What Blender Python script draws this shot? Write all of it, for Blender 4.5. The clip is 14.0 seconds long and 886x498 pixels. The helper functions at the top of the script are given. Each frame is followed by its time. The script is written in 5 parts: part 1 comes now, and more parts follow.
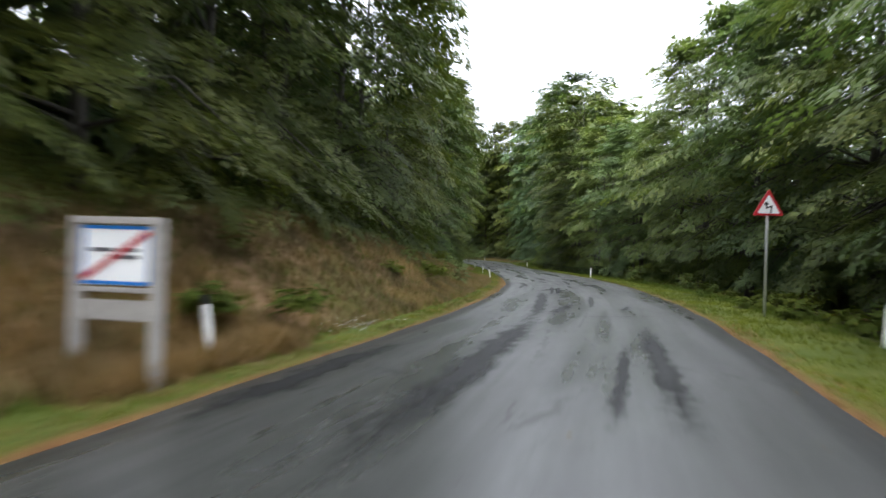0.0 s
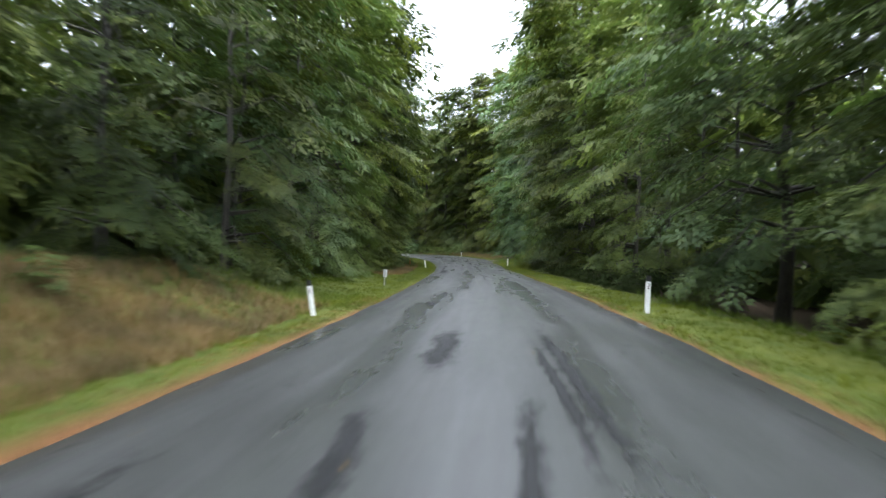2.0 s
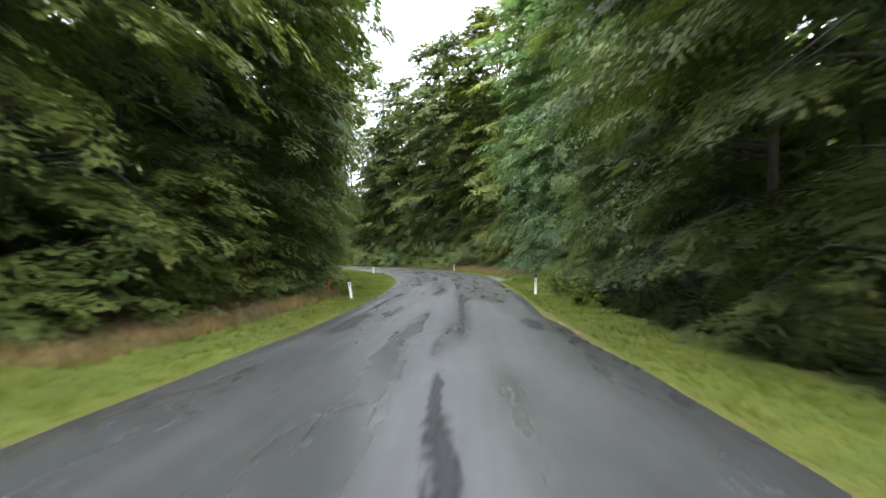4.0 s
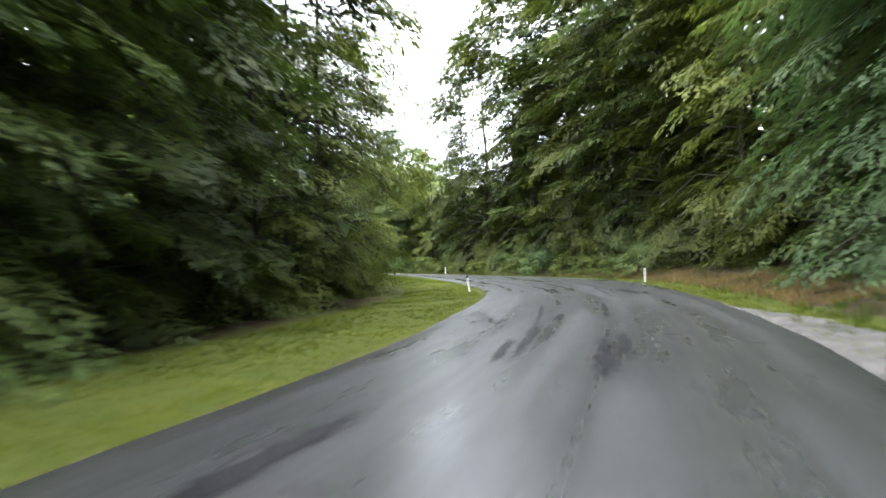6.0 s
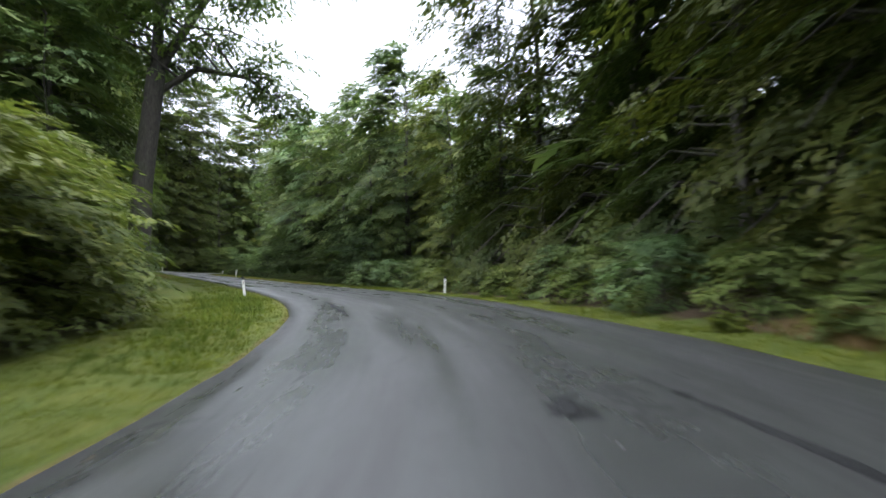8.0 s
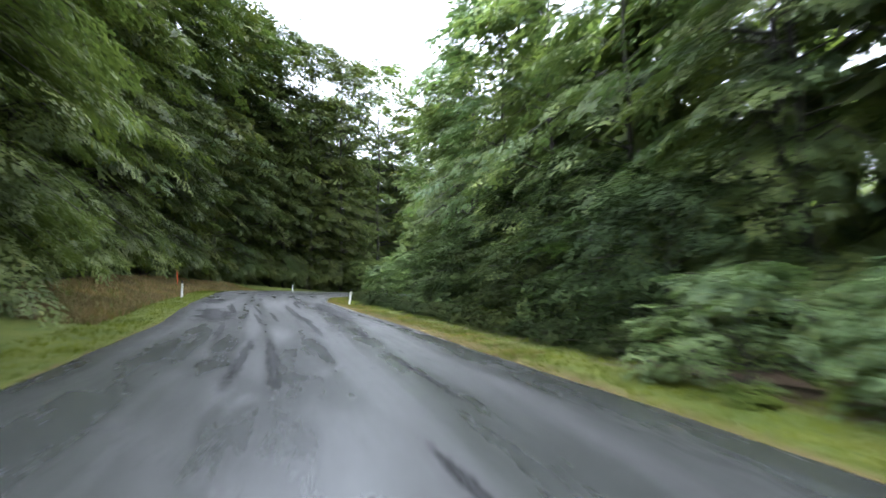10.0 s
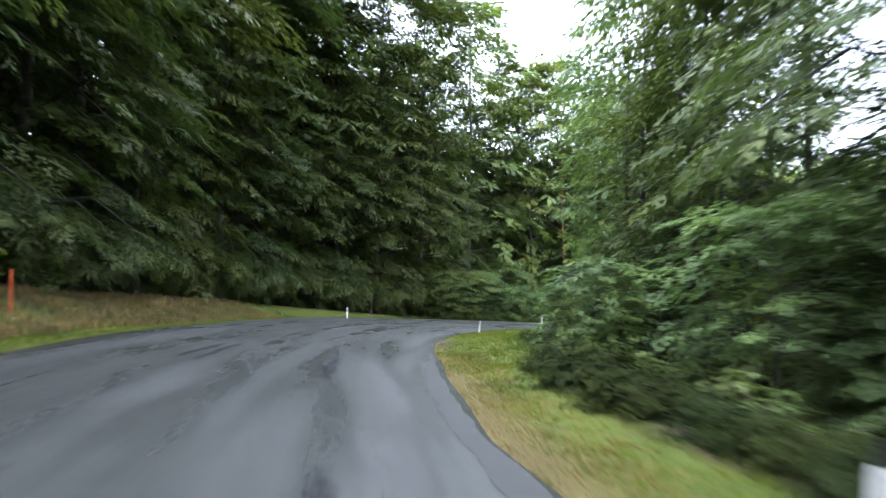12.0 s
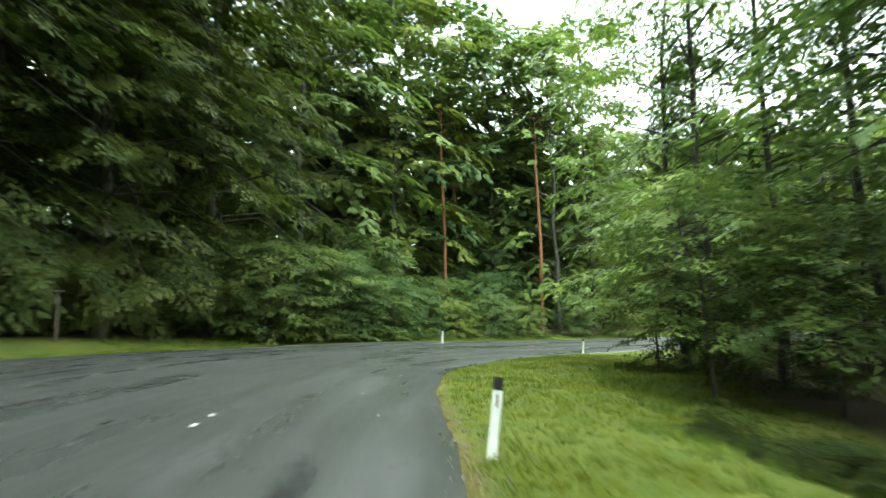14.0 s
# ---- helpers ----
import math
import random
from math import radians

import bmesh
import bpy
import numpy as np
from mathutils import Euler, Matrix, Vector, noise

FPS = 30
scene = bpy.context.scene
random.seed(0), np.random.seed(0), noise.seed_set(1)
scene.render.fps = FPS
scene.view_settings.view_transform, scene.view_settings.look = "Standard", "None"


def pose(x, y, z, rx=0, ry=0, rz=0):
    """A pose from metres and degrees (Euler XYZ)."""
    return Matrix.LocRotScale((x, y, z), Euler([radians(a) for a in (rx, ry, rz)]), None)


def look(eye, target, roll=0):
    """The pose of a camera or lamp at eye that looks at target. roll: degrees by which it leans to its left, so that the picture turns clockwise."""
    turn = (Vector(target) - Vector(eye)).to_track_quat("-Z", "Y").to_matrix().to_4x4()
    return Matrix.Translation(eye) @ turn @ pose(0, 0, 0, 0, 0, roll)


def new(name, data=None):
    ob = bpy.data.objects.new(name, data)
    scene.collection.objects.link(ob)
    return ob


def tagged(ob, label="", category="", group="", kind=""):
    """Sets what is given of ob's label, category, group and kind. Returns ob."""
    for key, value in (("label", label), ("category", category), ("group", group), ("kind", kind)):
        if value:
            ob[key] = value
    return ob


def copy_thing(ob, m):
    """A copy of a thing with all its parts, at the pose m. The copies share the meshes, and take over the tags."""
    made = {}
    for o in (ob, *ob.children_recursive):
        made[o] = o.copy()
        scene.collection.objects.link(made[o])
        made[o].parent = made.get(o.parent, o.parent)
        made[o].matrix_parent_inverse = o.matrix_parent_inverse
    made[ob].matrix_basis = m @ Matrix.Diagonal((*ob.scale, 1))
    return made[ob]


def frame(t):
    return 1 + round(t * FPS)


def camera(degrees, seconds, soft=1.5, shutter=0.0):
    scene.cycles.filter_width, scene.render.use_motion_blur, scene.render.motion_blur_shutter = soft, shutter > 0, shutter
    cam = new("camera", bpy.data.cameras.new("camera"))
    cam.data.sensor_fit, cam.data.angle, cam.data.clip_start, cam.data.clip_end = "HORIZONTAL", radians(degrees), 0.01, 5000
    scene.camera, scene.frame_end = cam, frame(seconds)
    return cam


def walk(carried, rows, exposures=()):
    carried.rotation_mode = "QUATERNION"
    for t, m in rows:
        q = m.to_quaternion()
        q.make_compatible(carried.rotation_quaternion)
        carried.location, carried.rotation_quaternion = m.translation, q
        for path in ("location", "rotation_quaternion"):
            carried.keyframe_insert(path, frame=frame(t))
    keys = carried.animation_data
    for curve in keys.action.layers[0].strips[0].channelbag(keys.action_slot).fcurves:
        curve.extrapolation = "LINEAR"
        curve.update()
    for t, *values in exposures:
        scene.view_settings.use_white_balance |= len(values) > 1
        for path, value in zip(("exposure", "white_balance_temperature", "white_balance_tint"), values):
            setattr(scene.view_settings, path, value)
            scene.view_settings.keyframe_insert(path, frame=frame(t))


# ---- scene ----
cam = camera(74.7, 14.0, shutter=0.4)
PATH = [
    (0, (-2.602, -0.054, 2.052), (-2.524, 1.945, 2.051), 1.7),
    (0.5, (0.32, 8.951, 1.967), (0.401, 10.949, 1.962), 1.5),
    (1, (2.963, 17.926, 1.876), (3.038, 19.924, 1.868), 1.2),
    (1.5, (5.124, 27.132, 1.784), (5.193, 29.131, 1.773), 1.2),
    (2, (6.906, 36.534, 1.556), (6.967, 38.533, 1.541), 1.1),
    (2.2, (7.5, 39.944, 1.52), (7.557, 41.943, 1.505), 1.0),
    (4.3, (11.434, 77.381, 0.995), (11.459, 79.38, 1.033), 0.9),
    (4.5, (11.78, 81.078, 0.962), (11.733, 83.077, 1.003), 0.8),
    (5, (12.432, 90.434, 0.871), (12.128, 92.41, 0.91), -0.3),
    (5.5, (12.951, 99.915, 0.837), (12.458, 101.853, 0.878), -0.6),
    (6, (13.205, 109.599, 0.795), (12.577, 111.497, 0.841), -1.1),
    (6.5, (13.163, 119.29, 0.839), (12.469, 121.166, 0.889), -1.6),
    (7, (12.373, 128.696, 0.813), (11.629, 130.551, 0.869), -1.6),
    (7.5, (10.535, 138.084, 0.896), (9.704, 139.902, 0.953), -1.3),
    (8, (7.255, 146.486, 0.806), (6.308, 148.247, 0.874), -1.1),
    (8.2, (5.703, 149.715, 0.836), (4.674, 151.429, 0.91), -1.0),
    (10.3, (-20.675, 177.154, 1.323), (-22.152, 178.493, 1.47), -0.6),
    (10.5, (-23.432, 179.142, 1.394), (-24.945, 180.44, 1.549), -0.3),
    (11, (-31.474, 183.536, 1.569), (-33.018, 184.793, 1.76), -0.2),
    (11.5, (-38.972, 187.552, 1.805), (-40.524, 188.796, 2.01), -0.0),
    (12, (-46.162, 191.81, 2.052), (-47.722, 193.044, 2.256), 0.1),
    (12.5, (-53.25, 196.693, 2.252), (-54.807, 197.931, 2.456), -0.4),
    (13, (-60.221, 201.454, 2.294), (-61.673, 202.812, 2.508), -0.6),
    (13.5, (-66.571, 206.529, 2.2), (-67.828, 208.069, 2.421), -0.9),
    (14, (-72.393, 211.974, 2.185), (-73.48, 213.639, 2.408), -1.1),
]
walk(cam, [(t, look(eye, target, roll)) for t, eye, target, roll in PATH],
     exposures=[(0, 2.1, 6100, 11), (1.2, 2.3, 5850, 11), (2.2, 2.55, 5850, 10), (4.5, 3.1, 6100, 12), (5.8, 3.15, 6100, 12), (6.5, 2.76, 6050, 12), (7.2, 2.62, 6000, 12), (8, 2.15, 5900, 12.5), (10.3, 2.95, 5650, 12), (11.5, 2.95, 5600, 12.5), (12.5, 3.1, 5500, 12), (13, 3.08, 5750, 5), (13.6, 3.05, 6100, -9), (14, 3.1, 6250, -12)])

# ---- light ----
SUN_UP, SUN_TURN = radians(80), radians(-170)
world = bpy.data.worlds.new("overcast_sky")
scene.world = world
world.use_nodes = True
wn, wl = world.node_tree.nodes, world.node_tree.links
sky = wn.new("ShaderNodeTexSky")
sky.sky_type = "NISHITA"
sky.sun_disc = False
sky.sun_elevation, sky.sun_rotation = SUN_UP, SUN_TURN
sky.air_density, sky.dust_density, sky.ozone_density = 1.0, 4.0, 1.0
grey = wn.new("ShaderNodeHueSaturation")
grey.inputs["Saturation"].default_value = 0.16
wl.new(sky.outputs["Color"], grey.inputs["Color"])
wl.new(grey.outputs["Color"], wn["Background"].inputs["Color"])
wn["Background"].inputs["Strength"].default_value = 0.15

sun = new("sun", bpy.data.lights.new("sun", "SUN"))
sun.data.energy, sun.data.angle, sun.data.color = 0.9, radians(120), (1.0, 0.98, 0.94)
sun.matrix_world = look((0, 0, 60), (math.sin(SUN_TURN) * -40, math.cos(SUN_TURN) * -40, 60 - 40 * math.tan(SUN_UP)))


# ---- materials ----
def material(name, rough=0.7, metal=0.0):
    m = bpy.data.materials.new(name)
    m.use_nodes = True
    s = m.node_tree.nodes["Principled BSDF"]
    s.inputs["Roughness"].default_value, s.inputs["Metallic"].default_value = rough, metal
    return m, m.node_tree.nodes, m.node_tree.links, s


def node(ns, kind, **values):
    n = ns.new("ShaderNode" + kind)
    for k, v in values.items():
        n.inputs[k.replace("_", " ")].default_value = v
    return n


def ramp(ns, ls, source, *stops):
    r = ns.new("ShaderNodeValToRGB")
    e = r.color_ramp.elements
    while len(e) < len(stops):
        e.new(0.5)
    for el, (p, c) in zip(e, stops):
        el.position, el.color = p, (*c, 1)
    ls.new(source, r.inputs["Fac"])
    return r.outputs["Color"]


def mixed(ns, ls, fac, a, b, blend="MIX"):
    n = ns.new("ShaderNodeMix")
    n.data_type, n.blend_type = "RGBA", blend
    for v, sock in ((fac, n.inputs[0]), (a, n.inputs[6]), (b, n.inputs[7])):
        if isinstance(v, bpy.types.NodeSocket):
            ls.new(v, sock)
        else:
            sock.default_value = v if isinstance(v, float) else (*v, 1)
    return n.outputs[2]


def maths(ns, ls, op, a, b=0.0, c=None):
    n = ns.new("ShaderNodeMath")
    n.operation = op
    for v, sock in zip((a, b, c), n.inputs):
        if v is None:
            continue
        if isinstance(v, bpy.types.NodeSocket):
            ls.new(v, sock)
        else:
            sock.default_value = v
    return n.outputs[0]


def bumped(ns, ls, s, height, strength, distance):
    b = node(ns, "Bump", Strength=strength, Distance=distance)
    ls.new(height, b.inputs["Height"])
    ls.new(b.outputs[0], s.inputs["Normal"])


def plain(name, colour, rough=0.5, metal=0.0, dirt=0.25, scale=6.0):
    """Painted, plastic or metal surface with stains and a fine grain."""
    m, ns, ls, s = material(name, rough, metal)
    co = ns.new("ShaderNodeTexCoord")
    n1 = node(ns, "TexNoise", Scale=scale, Detail=6.0, Roughness=0.65)
    n2 = node(ns, "TexNoise", Scale=scale * 9, Detail=3.0)
    ls.new(co.outputs["Object"], n1.inputs["Vector"])
    ls.new(co.outputs["Object"], n2.inputs["Vector"])
    dark = tuple(c * 0.45 + 0.012 for c in colour)
    f = ramp(ns, ls, n1.outputs[0], (0.45, (0, 0, 0)), (0.75, (dirt * 2, dirt * 2, dirt * 2)))
    ls.new(mixed(ns, ls, f, colour, dark), s.inputs["Base Color"])
    r = maths(ns, ls, "MULTIPLY_ADD", n2.outputs[0], 0.2, rough - 0.1)
    ls.new(r, s.inputs["Roughness"])
    bumped(ns, ls, s, n2.outputs[0], 0.15, 0.003)
    return m


def leaf_material(name, dark, light, yellow, gloss=0.5, clear_share=0.38, shine=0.13):
    m, ns, ls, s = material(name, gloss)
    s.inputs["Specular IOR Level"].default_value = shine
    geo, info = ns.new("ShaderNodeNewGeometry"), ns.new("ShaderNodeObjectInfo")
    co = ns.new("ShaderNodeTexCoord")
    big = node(ns, "TexNoise", Scale=0.5, Detail=4.0)
    ls.new(co.outputs["Object"], big.inputs["Vector"])
    a = ramp(ns, ls, geo.outputs["Random Per Island"], (0.0, tuple(0.6 * p + 0.4 * q for p, q in zip(dark, light))), (0.9, tuple(0.2 * p + 0.8 * q for p, q in zip(dark, light))), (1.0, tuple(0.6 * p + 0.4 * q for p, q in zip(light, yellow))))
    b = ramp(ns, ls, big.outputs[0], (0.35, (0.70, 0.75, 0.78)), (0.65, (1.35, 1.27, 1.05)))
    c = mixed(ns, ls, 1.0, a, b, "MULTIPLY")
    tint = ramp(ns, ls, info.outputs["Random"], (0.0, (0.82, 0.94, 1.02)), (0.5, (1, 1, 1)), (1.0, (1.15, 1.05, 0.84)))
    c = mixed(ns, ls, 1.0, c, tint, "MULTIPLY")
    ls.new(c, s.inputs["Base Color"])
    t = ns.new("ShaderNodeBsdfTranslucent")
    ls.new(mixed(ns, ls, 1.0, c, (1.15, 1.25, 0.8), "MULTIPLY"), t.inputs["Color"])
    mix = ns.new("ShaderNodeMixShader")
    mix.inputs[0].default_value = clear_share
    ls.new(s.outputs[0], mix.inputs[1])
    ls.new(t.outputs[0], mix.inputs[2])
    ls.new(mix.outputs[0], ns["Material Output"].inputs["Surface"])
    return m


def bark_material(name, dark, light, moss=0.3):
    m, ns, ls, s = material(name, 0.85)
    co = ns.new("ShaderNodeTexCoord")
    mp = node(ns, "Mapping", Scale=(5, 5, 1.2))
    ls.new(co.outputs["Object"], mp.inputs["Vector"])
    n1 = node(ns, "TexNoise", Scale=2.5, Detail=8.0, Roughness=0.7)
    n2 = node(ns, "TexNoise", Scale=0.6, Detail=3.0)
    ls.new(mp.outputs[0], n1.inputs["Vector"])
    ls.new(co.outputs["Object"], n2.inputs["Vector"])
    c = ramp(ns, ls, n1.outputs[0], (0.3, dark), (0.7, light))
    f = ramp(ns, ls, n2.outputs[0], (0.5, (0, 0, 0)), (0.7, (moss, moss, moss)))
    ls.new(mixed(ns, ls, f, c, (0.05, 0.07, 0.02)), s.inputs["Base Color"])
    bumped(ns, ls, s, n1.outputs[0], 0.7, 0.03)
    return m


def asphalt_material():
    m, ns, ls, s = material("wet_asphalt", 0.35)
    uv = ns.new("ShaderNodeUVMap")
    uv.uv_map = "road"
    sep = ns.new("ShaderNodeSeparateXYZ")
    ls.new(uv.outputs[0], sep.inputs[0])
    # long streaks along the wheel tracks
    mp = node(ns, "Mapping", Scale=(0.8, 0.045, 1.0))
    ls.new(uv.outputs[0], mp.inputs["Vector"])
    streak = node(ns, "TexNoise", Scale=1.15, Detail=3.0, Roughness=0.5, Distortion=0.2)
    ls.new(mp.outputs[0], streak.inputs["Vector"])
    # blotchy repairs
    mq = node(ns, "Mapping", Scale=(0.9, 0.20, 1.0), Location=(7.3, 2.1, 0))
    ls.new(uv.outputs[0], mq.inputs["Vector"])
    blot = node(ns, "TexNoise", Scale=1.6, Detail=9.0, Roughness=0.68)
    ls.new(mq.outputs[0], blot.inputs["Vector"])
    grain = node(ns, "TexNoise", Scale=42.0, Detail=4.0, Roughness=0.7)
    ls.new(uv.outputs[0], grain.inputs["Vector"])
    mid = node(ns, "TexNoise", Scale=2.3, Detail=5.0)
    ls.new(uv.outputs[0], mid.inputs["Vector"])
    # cracks: sealed joints in a cell pattern, mostly absent
    mc = node(ns, "Mapping", Scale=(0.42, 0.13, 1.0))
    ls.new(uv.outputs[0], mc.inputs["Vector"])
    warp = mixed(ns, ls, 0.12, mc.outputs[0], mid.outputs["Color"], "ADD")
    cell = ns.new("ShaderNodeTexVoronoi")
    cell.feature = "DISTANCE_TO_EDGE"
    cell.inputs["Scale"].default_value = 1.0
    ls.new(warp, cell.inputs["Vector"])
    line = ramp(ns, ls, cell.outputs["Distance"], (0.008, (1, 1, 1)), (0.02, (0, 0, 0)))
    some = ramp(ns, ls, blot.outputs[0], (0.5, (0, 0, 0)), (0.58, (1, 1, 1)))
    crack = mixed(ns, ls, 1.0, line, some, "MULTIPLY")
    dark1 = ramp(ns, ls, streak.outputs[0], (0.42, (0, 0, 0)), (0.68, (0.85, 0.85, 0.85)))
    dark2 = ramp(ns, ls, blot.outputs[0], (0.60, (0, 0, 0)), (0.74, (0.7, 0.7, 0.7)))
    dark = mixed(ns, ls, 1.0, mixed(ns, ls, 0.75, dark1, dark2, "SCREEN"), crack, "LIGHTEN")
    base = ramp(ns, ls, mid.outputs[0], (0.3, (0.021, 0.0235, 0.0225)), (0.7, (0.037, 0.041, 0.039)))
    base = mixed(ns, ls, 0.3, base, ramp(ns, ls, grain.outputs[0], (0.35, (0.02, 0.02, 0.02)), (0.7, (0.085, 0.085, 0.083))))
    ls.new(mixed(ns, ls, dark, base, (0.014, 0.0145, 0.0145)), s.inputs["Base Color"])
    rough = maths(ns, ls, "MULTIPLY", ramp(ns, ls, maths(ns, ls, "MULTIPLY_ADD", blot.outputs[0], 0.45, maths(ns, ls, "MULTIPLY", streak.outputs[0], 0.55)), (0.36, (0.21, 0.21, 0.21)), (0.64, (0.42, 0.42, 0.42))), 1.0)
    rough = maths(ns, ls, "MULTIPLY_ADD", dark, 0.16, rough)
    ls.new(rough, s.inputs["Roughness"])
    s.inputs["Specular IOR Level"].default_value = 0.7
    h = maths(ns, ls, "MULTIPLY_ADD", grain.outputs[0], 0.6, maths(ns, ls, "MULTIPLY", mid.outputs[0], 0.3))
    bumped(ns, ls, s, h, 0.16, 0.01)
    return m


def verge_material():
    """Needle litter by the asphalt, mown grass, then forest litter: by the distance from the road's edge."""
    m, ns, ls, s = material("grass_verge", 0.85)
    s.inputs["Specular IOR Level"].default_value = 0.15
    co = ns.new("ShaderNodeTexCoord")
    d, dry = ns.new("ShaderNodeAttribute"), ns.new("ShaderNodeAttribute")
    d.attribute_name, dry.attribute_name = "edge_distance", "dryness"
    n1 = node(ns, "TexNoise", Scale=0.9, Detail=6.0, Roughness=0.65)
    n2 = node(ns, "TexNoise", Scale=14.0, Detail=5.0, Roughness=0.7)
    n3 = node(ns, "TexNoise", Scale=0.28, Detail=4.0)
    for n in (n1, n2, n3):
        ls.new(co.outputs["Object"], n.inputs["Vector"])
    grass = ramp(ns, ls, n2.outputs[0], (0.25, (0.030, 0.044, 0.007)), (0.5, (0.062, 0.082, 0.014)), (0.75, (0.115, 0.110, 0.028)))
    tuft = ramp(ns, ls, n1.outputs[0], (0.35, (0.75, 0.85, 0.7)), (0.65, (1.2, 1.08, 0.9)))
    grass = mixed(ns, ls, 1.0, grass, tuft, "MULTIPLY")
    straw = ramp(ns, ls, n2.outputs[0], (0.3, (0.066, 0.040, 0.019)), (0.5, (0.158, 0.098, 0.050)), (0.75, (0.24, 0.168, 0.092)))
    needles = ramp(ns, ls, n2.outputs[0], (0.3, (0.065, 0.034, 0.013)), (0.7, (0.175, 0.082, 0.031)))
    tan = ramp(ns, ls, n2.outputs[0], (0.3, (0.052, 0.043, 0.016)), (0.7, (0.135, 0.102, 0.040)))
    strip = ns.new("ShaderNodeAttribute")
    strip.attribute_name = "needle_strip"
    sep = ns.new("ShaderNodeSeparateXYZ")
    ls.new(strip.outputs["Vector"], sep.inputs[0])
    needles = mixed(ns, ls, sep.outputs[1], needles, tan)
    litter = ramp(ns, ls, n2.outputs[0], (0.3, (0.014, 0.011, 0.007)), (0.55, (0.036, 0.025, 0.013)), (0.8, (0.08, 0.05, 0.024)))
    wob = maths(ns, ls, "MULTIPLY_ADD", n1.outputs[0], 1.0, -0.5)
    a = maths(ns, ls, "ADD", maths(ns, ls, "MULTIPLY_ADD", n2.outputs[0], 0.5, maths(ns, ls, "SUBTRACT", d.outputs["Fac"], 0.25)), maths(ns, ls, "MULTIPLY", wob, 0.7))
    f1 = ramp(ns, ls, maths(ns, ls, "DIVIDE", a, sep.outputs[0]), (0.15, (0, 0, 0)), (1.05, (1, 1, 1)))
    far = maths(ns, ls, "ADD", d.outputs["Fac"], maths(ns, ls, "MULTIPLY", wob, 3.0))
    f2 = ramp(ns, ls, maths(ns, ls, "MULTIPLY", maths(ns, ls, "DIVIDE", far, sep.outputs[2]), 0.5), (0.42, (0, 0, 0)), (0.60, (1, 1, 1)))
    dn = maths(ns, ls, "MULTIPLY", dry.outputs["Fac"], maths(ns, ls, "MULTIPLY_ADD", n3.outputs[0], 2.4, -0.35))
    fd = ramp(ns, ls, dn, (0.46, (0, 0, 0)), (0.85, (1, 1, 1)))
    c = mixed(ns, ls, f2, mixed(ns, ls, fd, grass, straw), mixed(ns, ls, mixed(ns, ls, 0.6, fd, (0, 0, 0)), litter, straw))
    ls.new(mixed(ns, ls, f1, needles, c), s.inputs["Base Color"])
    bumped(ns, ls, s, n2.outputs[0], 0.9, 0.05)
    return m


def patch_material():
    """Coarse dark asphalt, broken away in flecks where it thins out."""
    m, ns, ls, s = material("dark_asphalt_patch", 0.6)
    co = ns.new("ShaderNodeTexCoord")
    n1 = node(ns, "TexNoise", Scale=2.5, Detail=6.0, Roughness=0.7)
    n2 = node(ns, "TexNoise", Scale=60.0, Detail=3.0)
    n3 = node(ns, "TexNoise", Scale=5.5, Detail=9.0, Roughness=0.8)
    for n in (n1, n2, n3):
        ls.new(co.outputs["Object"], n.inputs["Vector"])
    ls.new(ramp(ns, ls, n1.outputs[0], (0.35, (0.008, 0.0085, 0.009)), (0.7, (0.026, 0.027, 0.028))), s.inputs["Base Color"])
    ls.new(maths(ns, ls, "MULTIPLY_ADD", n1.outputs[0], 0.35, 0.36), s.inputs["Roughness"])
    s.inputs["Specular IOR Level"].default_value = 0.14
    bumped(ns, ls, s, n2.outputs[0], 0.5, 0.01)
    core = ns.new("ShaderNodeAttribute")
    core.attribute_name = "core"
    worn = maths(ns, ls, "MULTIPLY_ADD", n3.outputs[0], 2.2, maths(ns, ls, "SUBTRACT", core.outputs["Fac"], 1.1))
    ls.new(ramp(ns, ls, worn, (0.08, (0, 0, 0)), (0.75, (0.92, 0.92, 0.92))), s.inputs["Alpha"])
    return m


M_PATCH = patch_material()
M_ROAD = asphalt_material()
M_VERGE = verge_material()
M_BEECH = leaf_material("beech_leaves", (0.070, 0.100, 0.030), (0.128, 0.165, 0.052), (0.19, 0.18, 0.05), 0.5)
M_HORNBEAM = leaf_material("hornbeam_leaves", (0.064, 0.100, 0.040), (0.114, 0.158, 0.064), (0.15, 0.18, 0.06), 0.5)
# beech leaf colour darkened to hold the shade of the dim stands
M_SHADE = leaf_material("shaded_beech_leaves", (0.028, 0.044, 0.013), (0.070, 0.090, 0.024), (0.12, 0.12, 0.032), 0.5)
# hornbeam leaf colour lightened to give the haze over far trees
M_HAZE = leaf_material("haze_paled_hornbeam_leaves", (0.090, 0.138, 0.062), (0.155, 0.212, 0.092), (0.19, 0.21, 0.08), 0.5)
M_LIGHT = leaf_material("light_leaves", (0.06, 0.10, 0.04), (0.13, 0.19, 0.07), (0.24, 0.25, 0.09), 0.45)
# shade from the trees overhead is put into this shrub leaf colour
M_SHRUB_SHADE = leaf_material("shaded_shrub_leaves", (0.018, 0.031, 0.009), (0.042, 0.062, 0.018), (0.09, 0.10, 0.028), 0.75, 0.35, 0.1)
# undergrowth leaf colour taken near black to stand for the shade under trees
M_UNDER_SHADE = leaf_material("shaded_undergrowth_leaves", (0.012, 0.018, 0.006), (0.030, 0.042, 0.012), (0.06, 0.07, 0.02), 0.85, 0.3, 0.06)
M_NEEDLE = leaf_material("spruce_needles", (0.014, 0.030, 0.012), (0.035, 0.060, 0.022), (0.06, 0.08, 0.03), 0.55, 0.08)
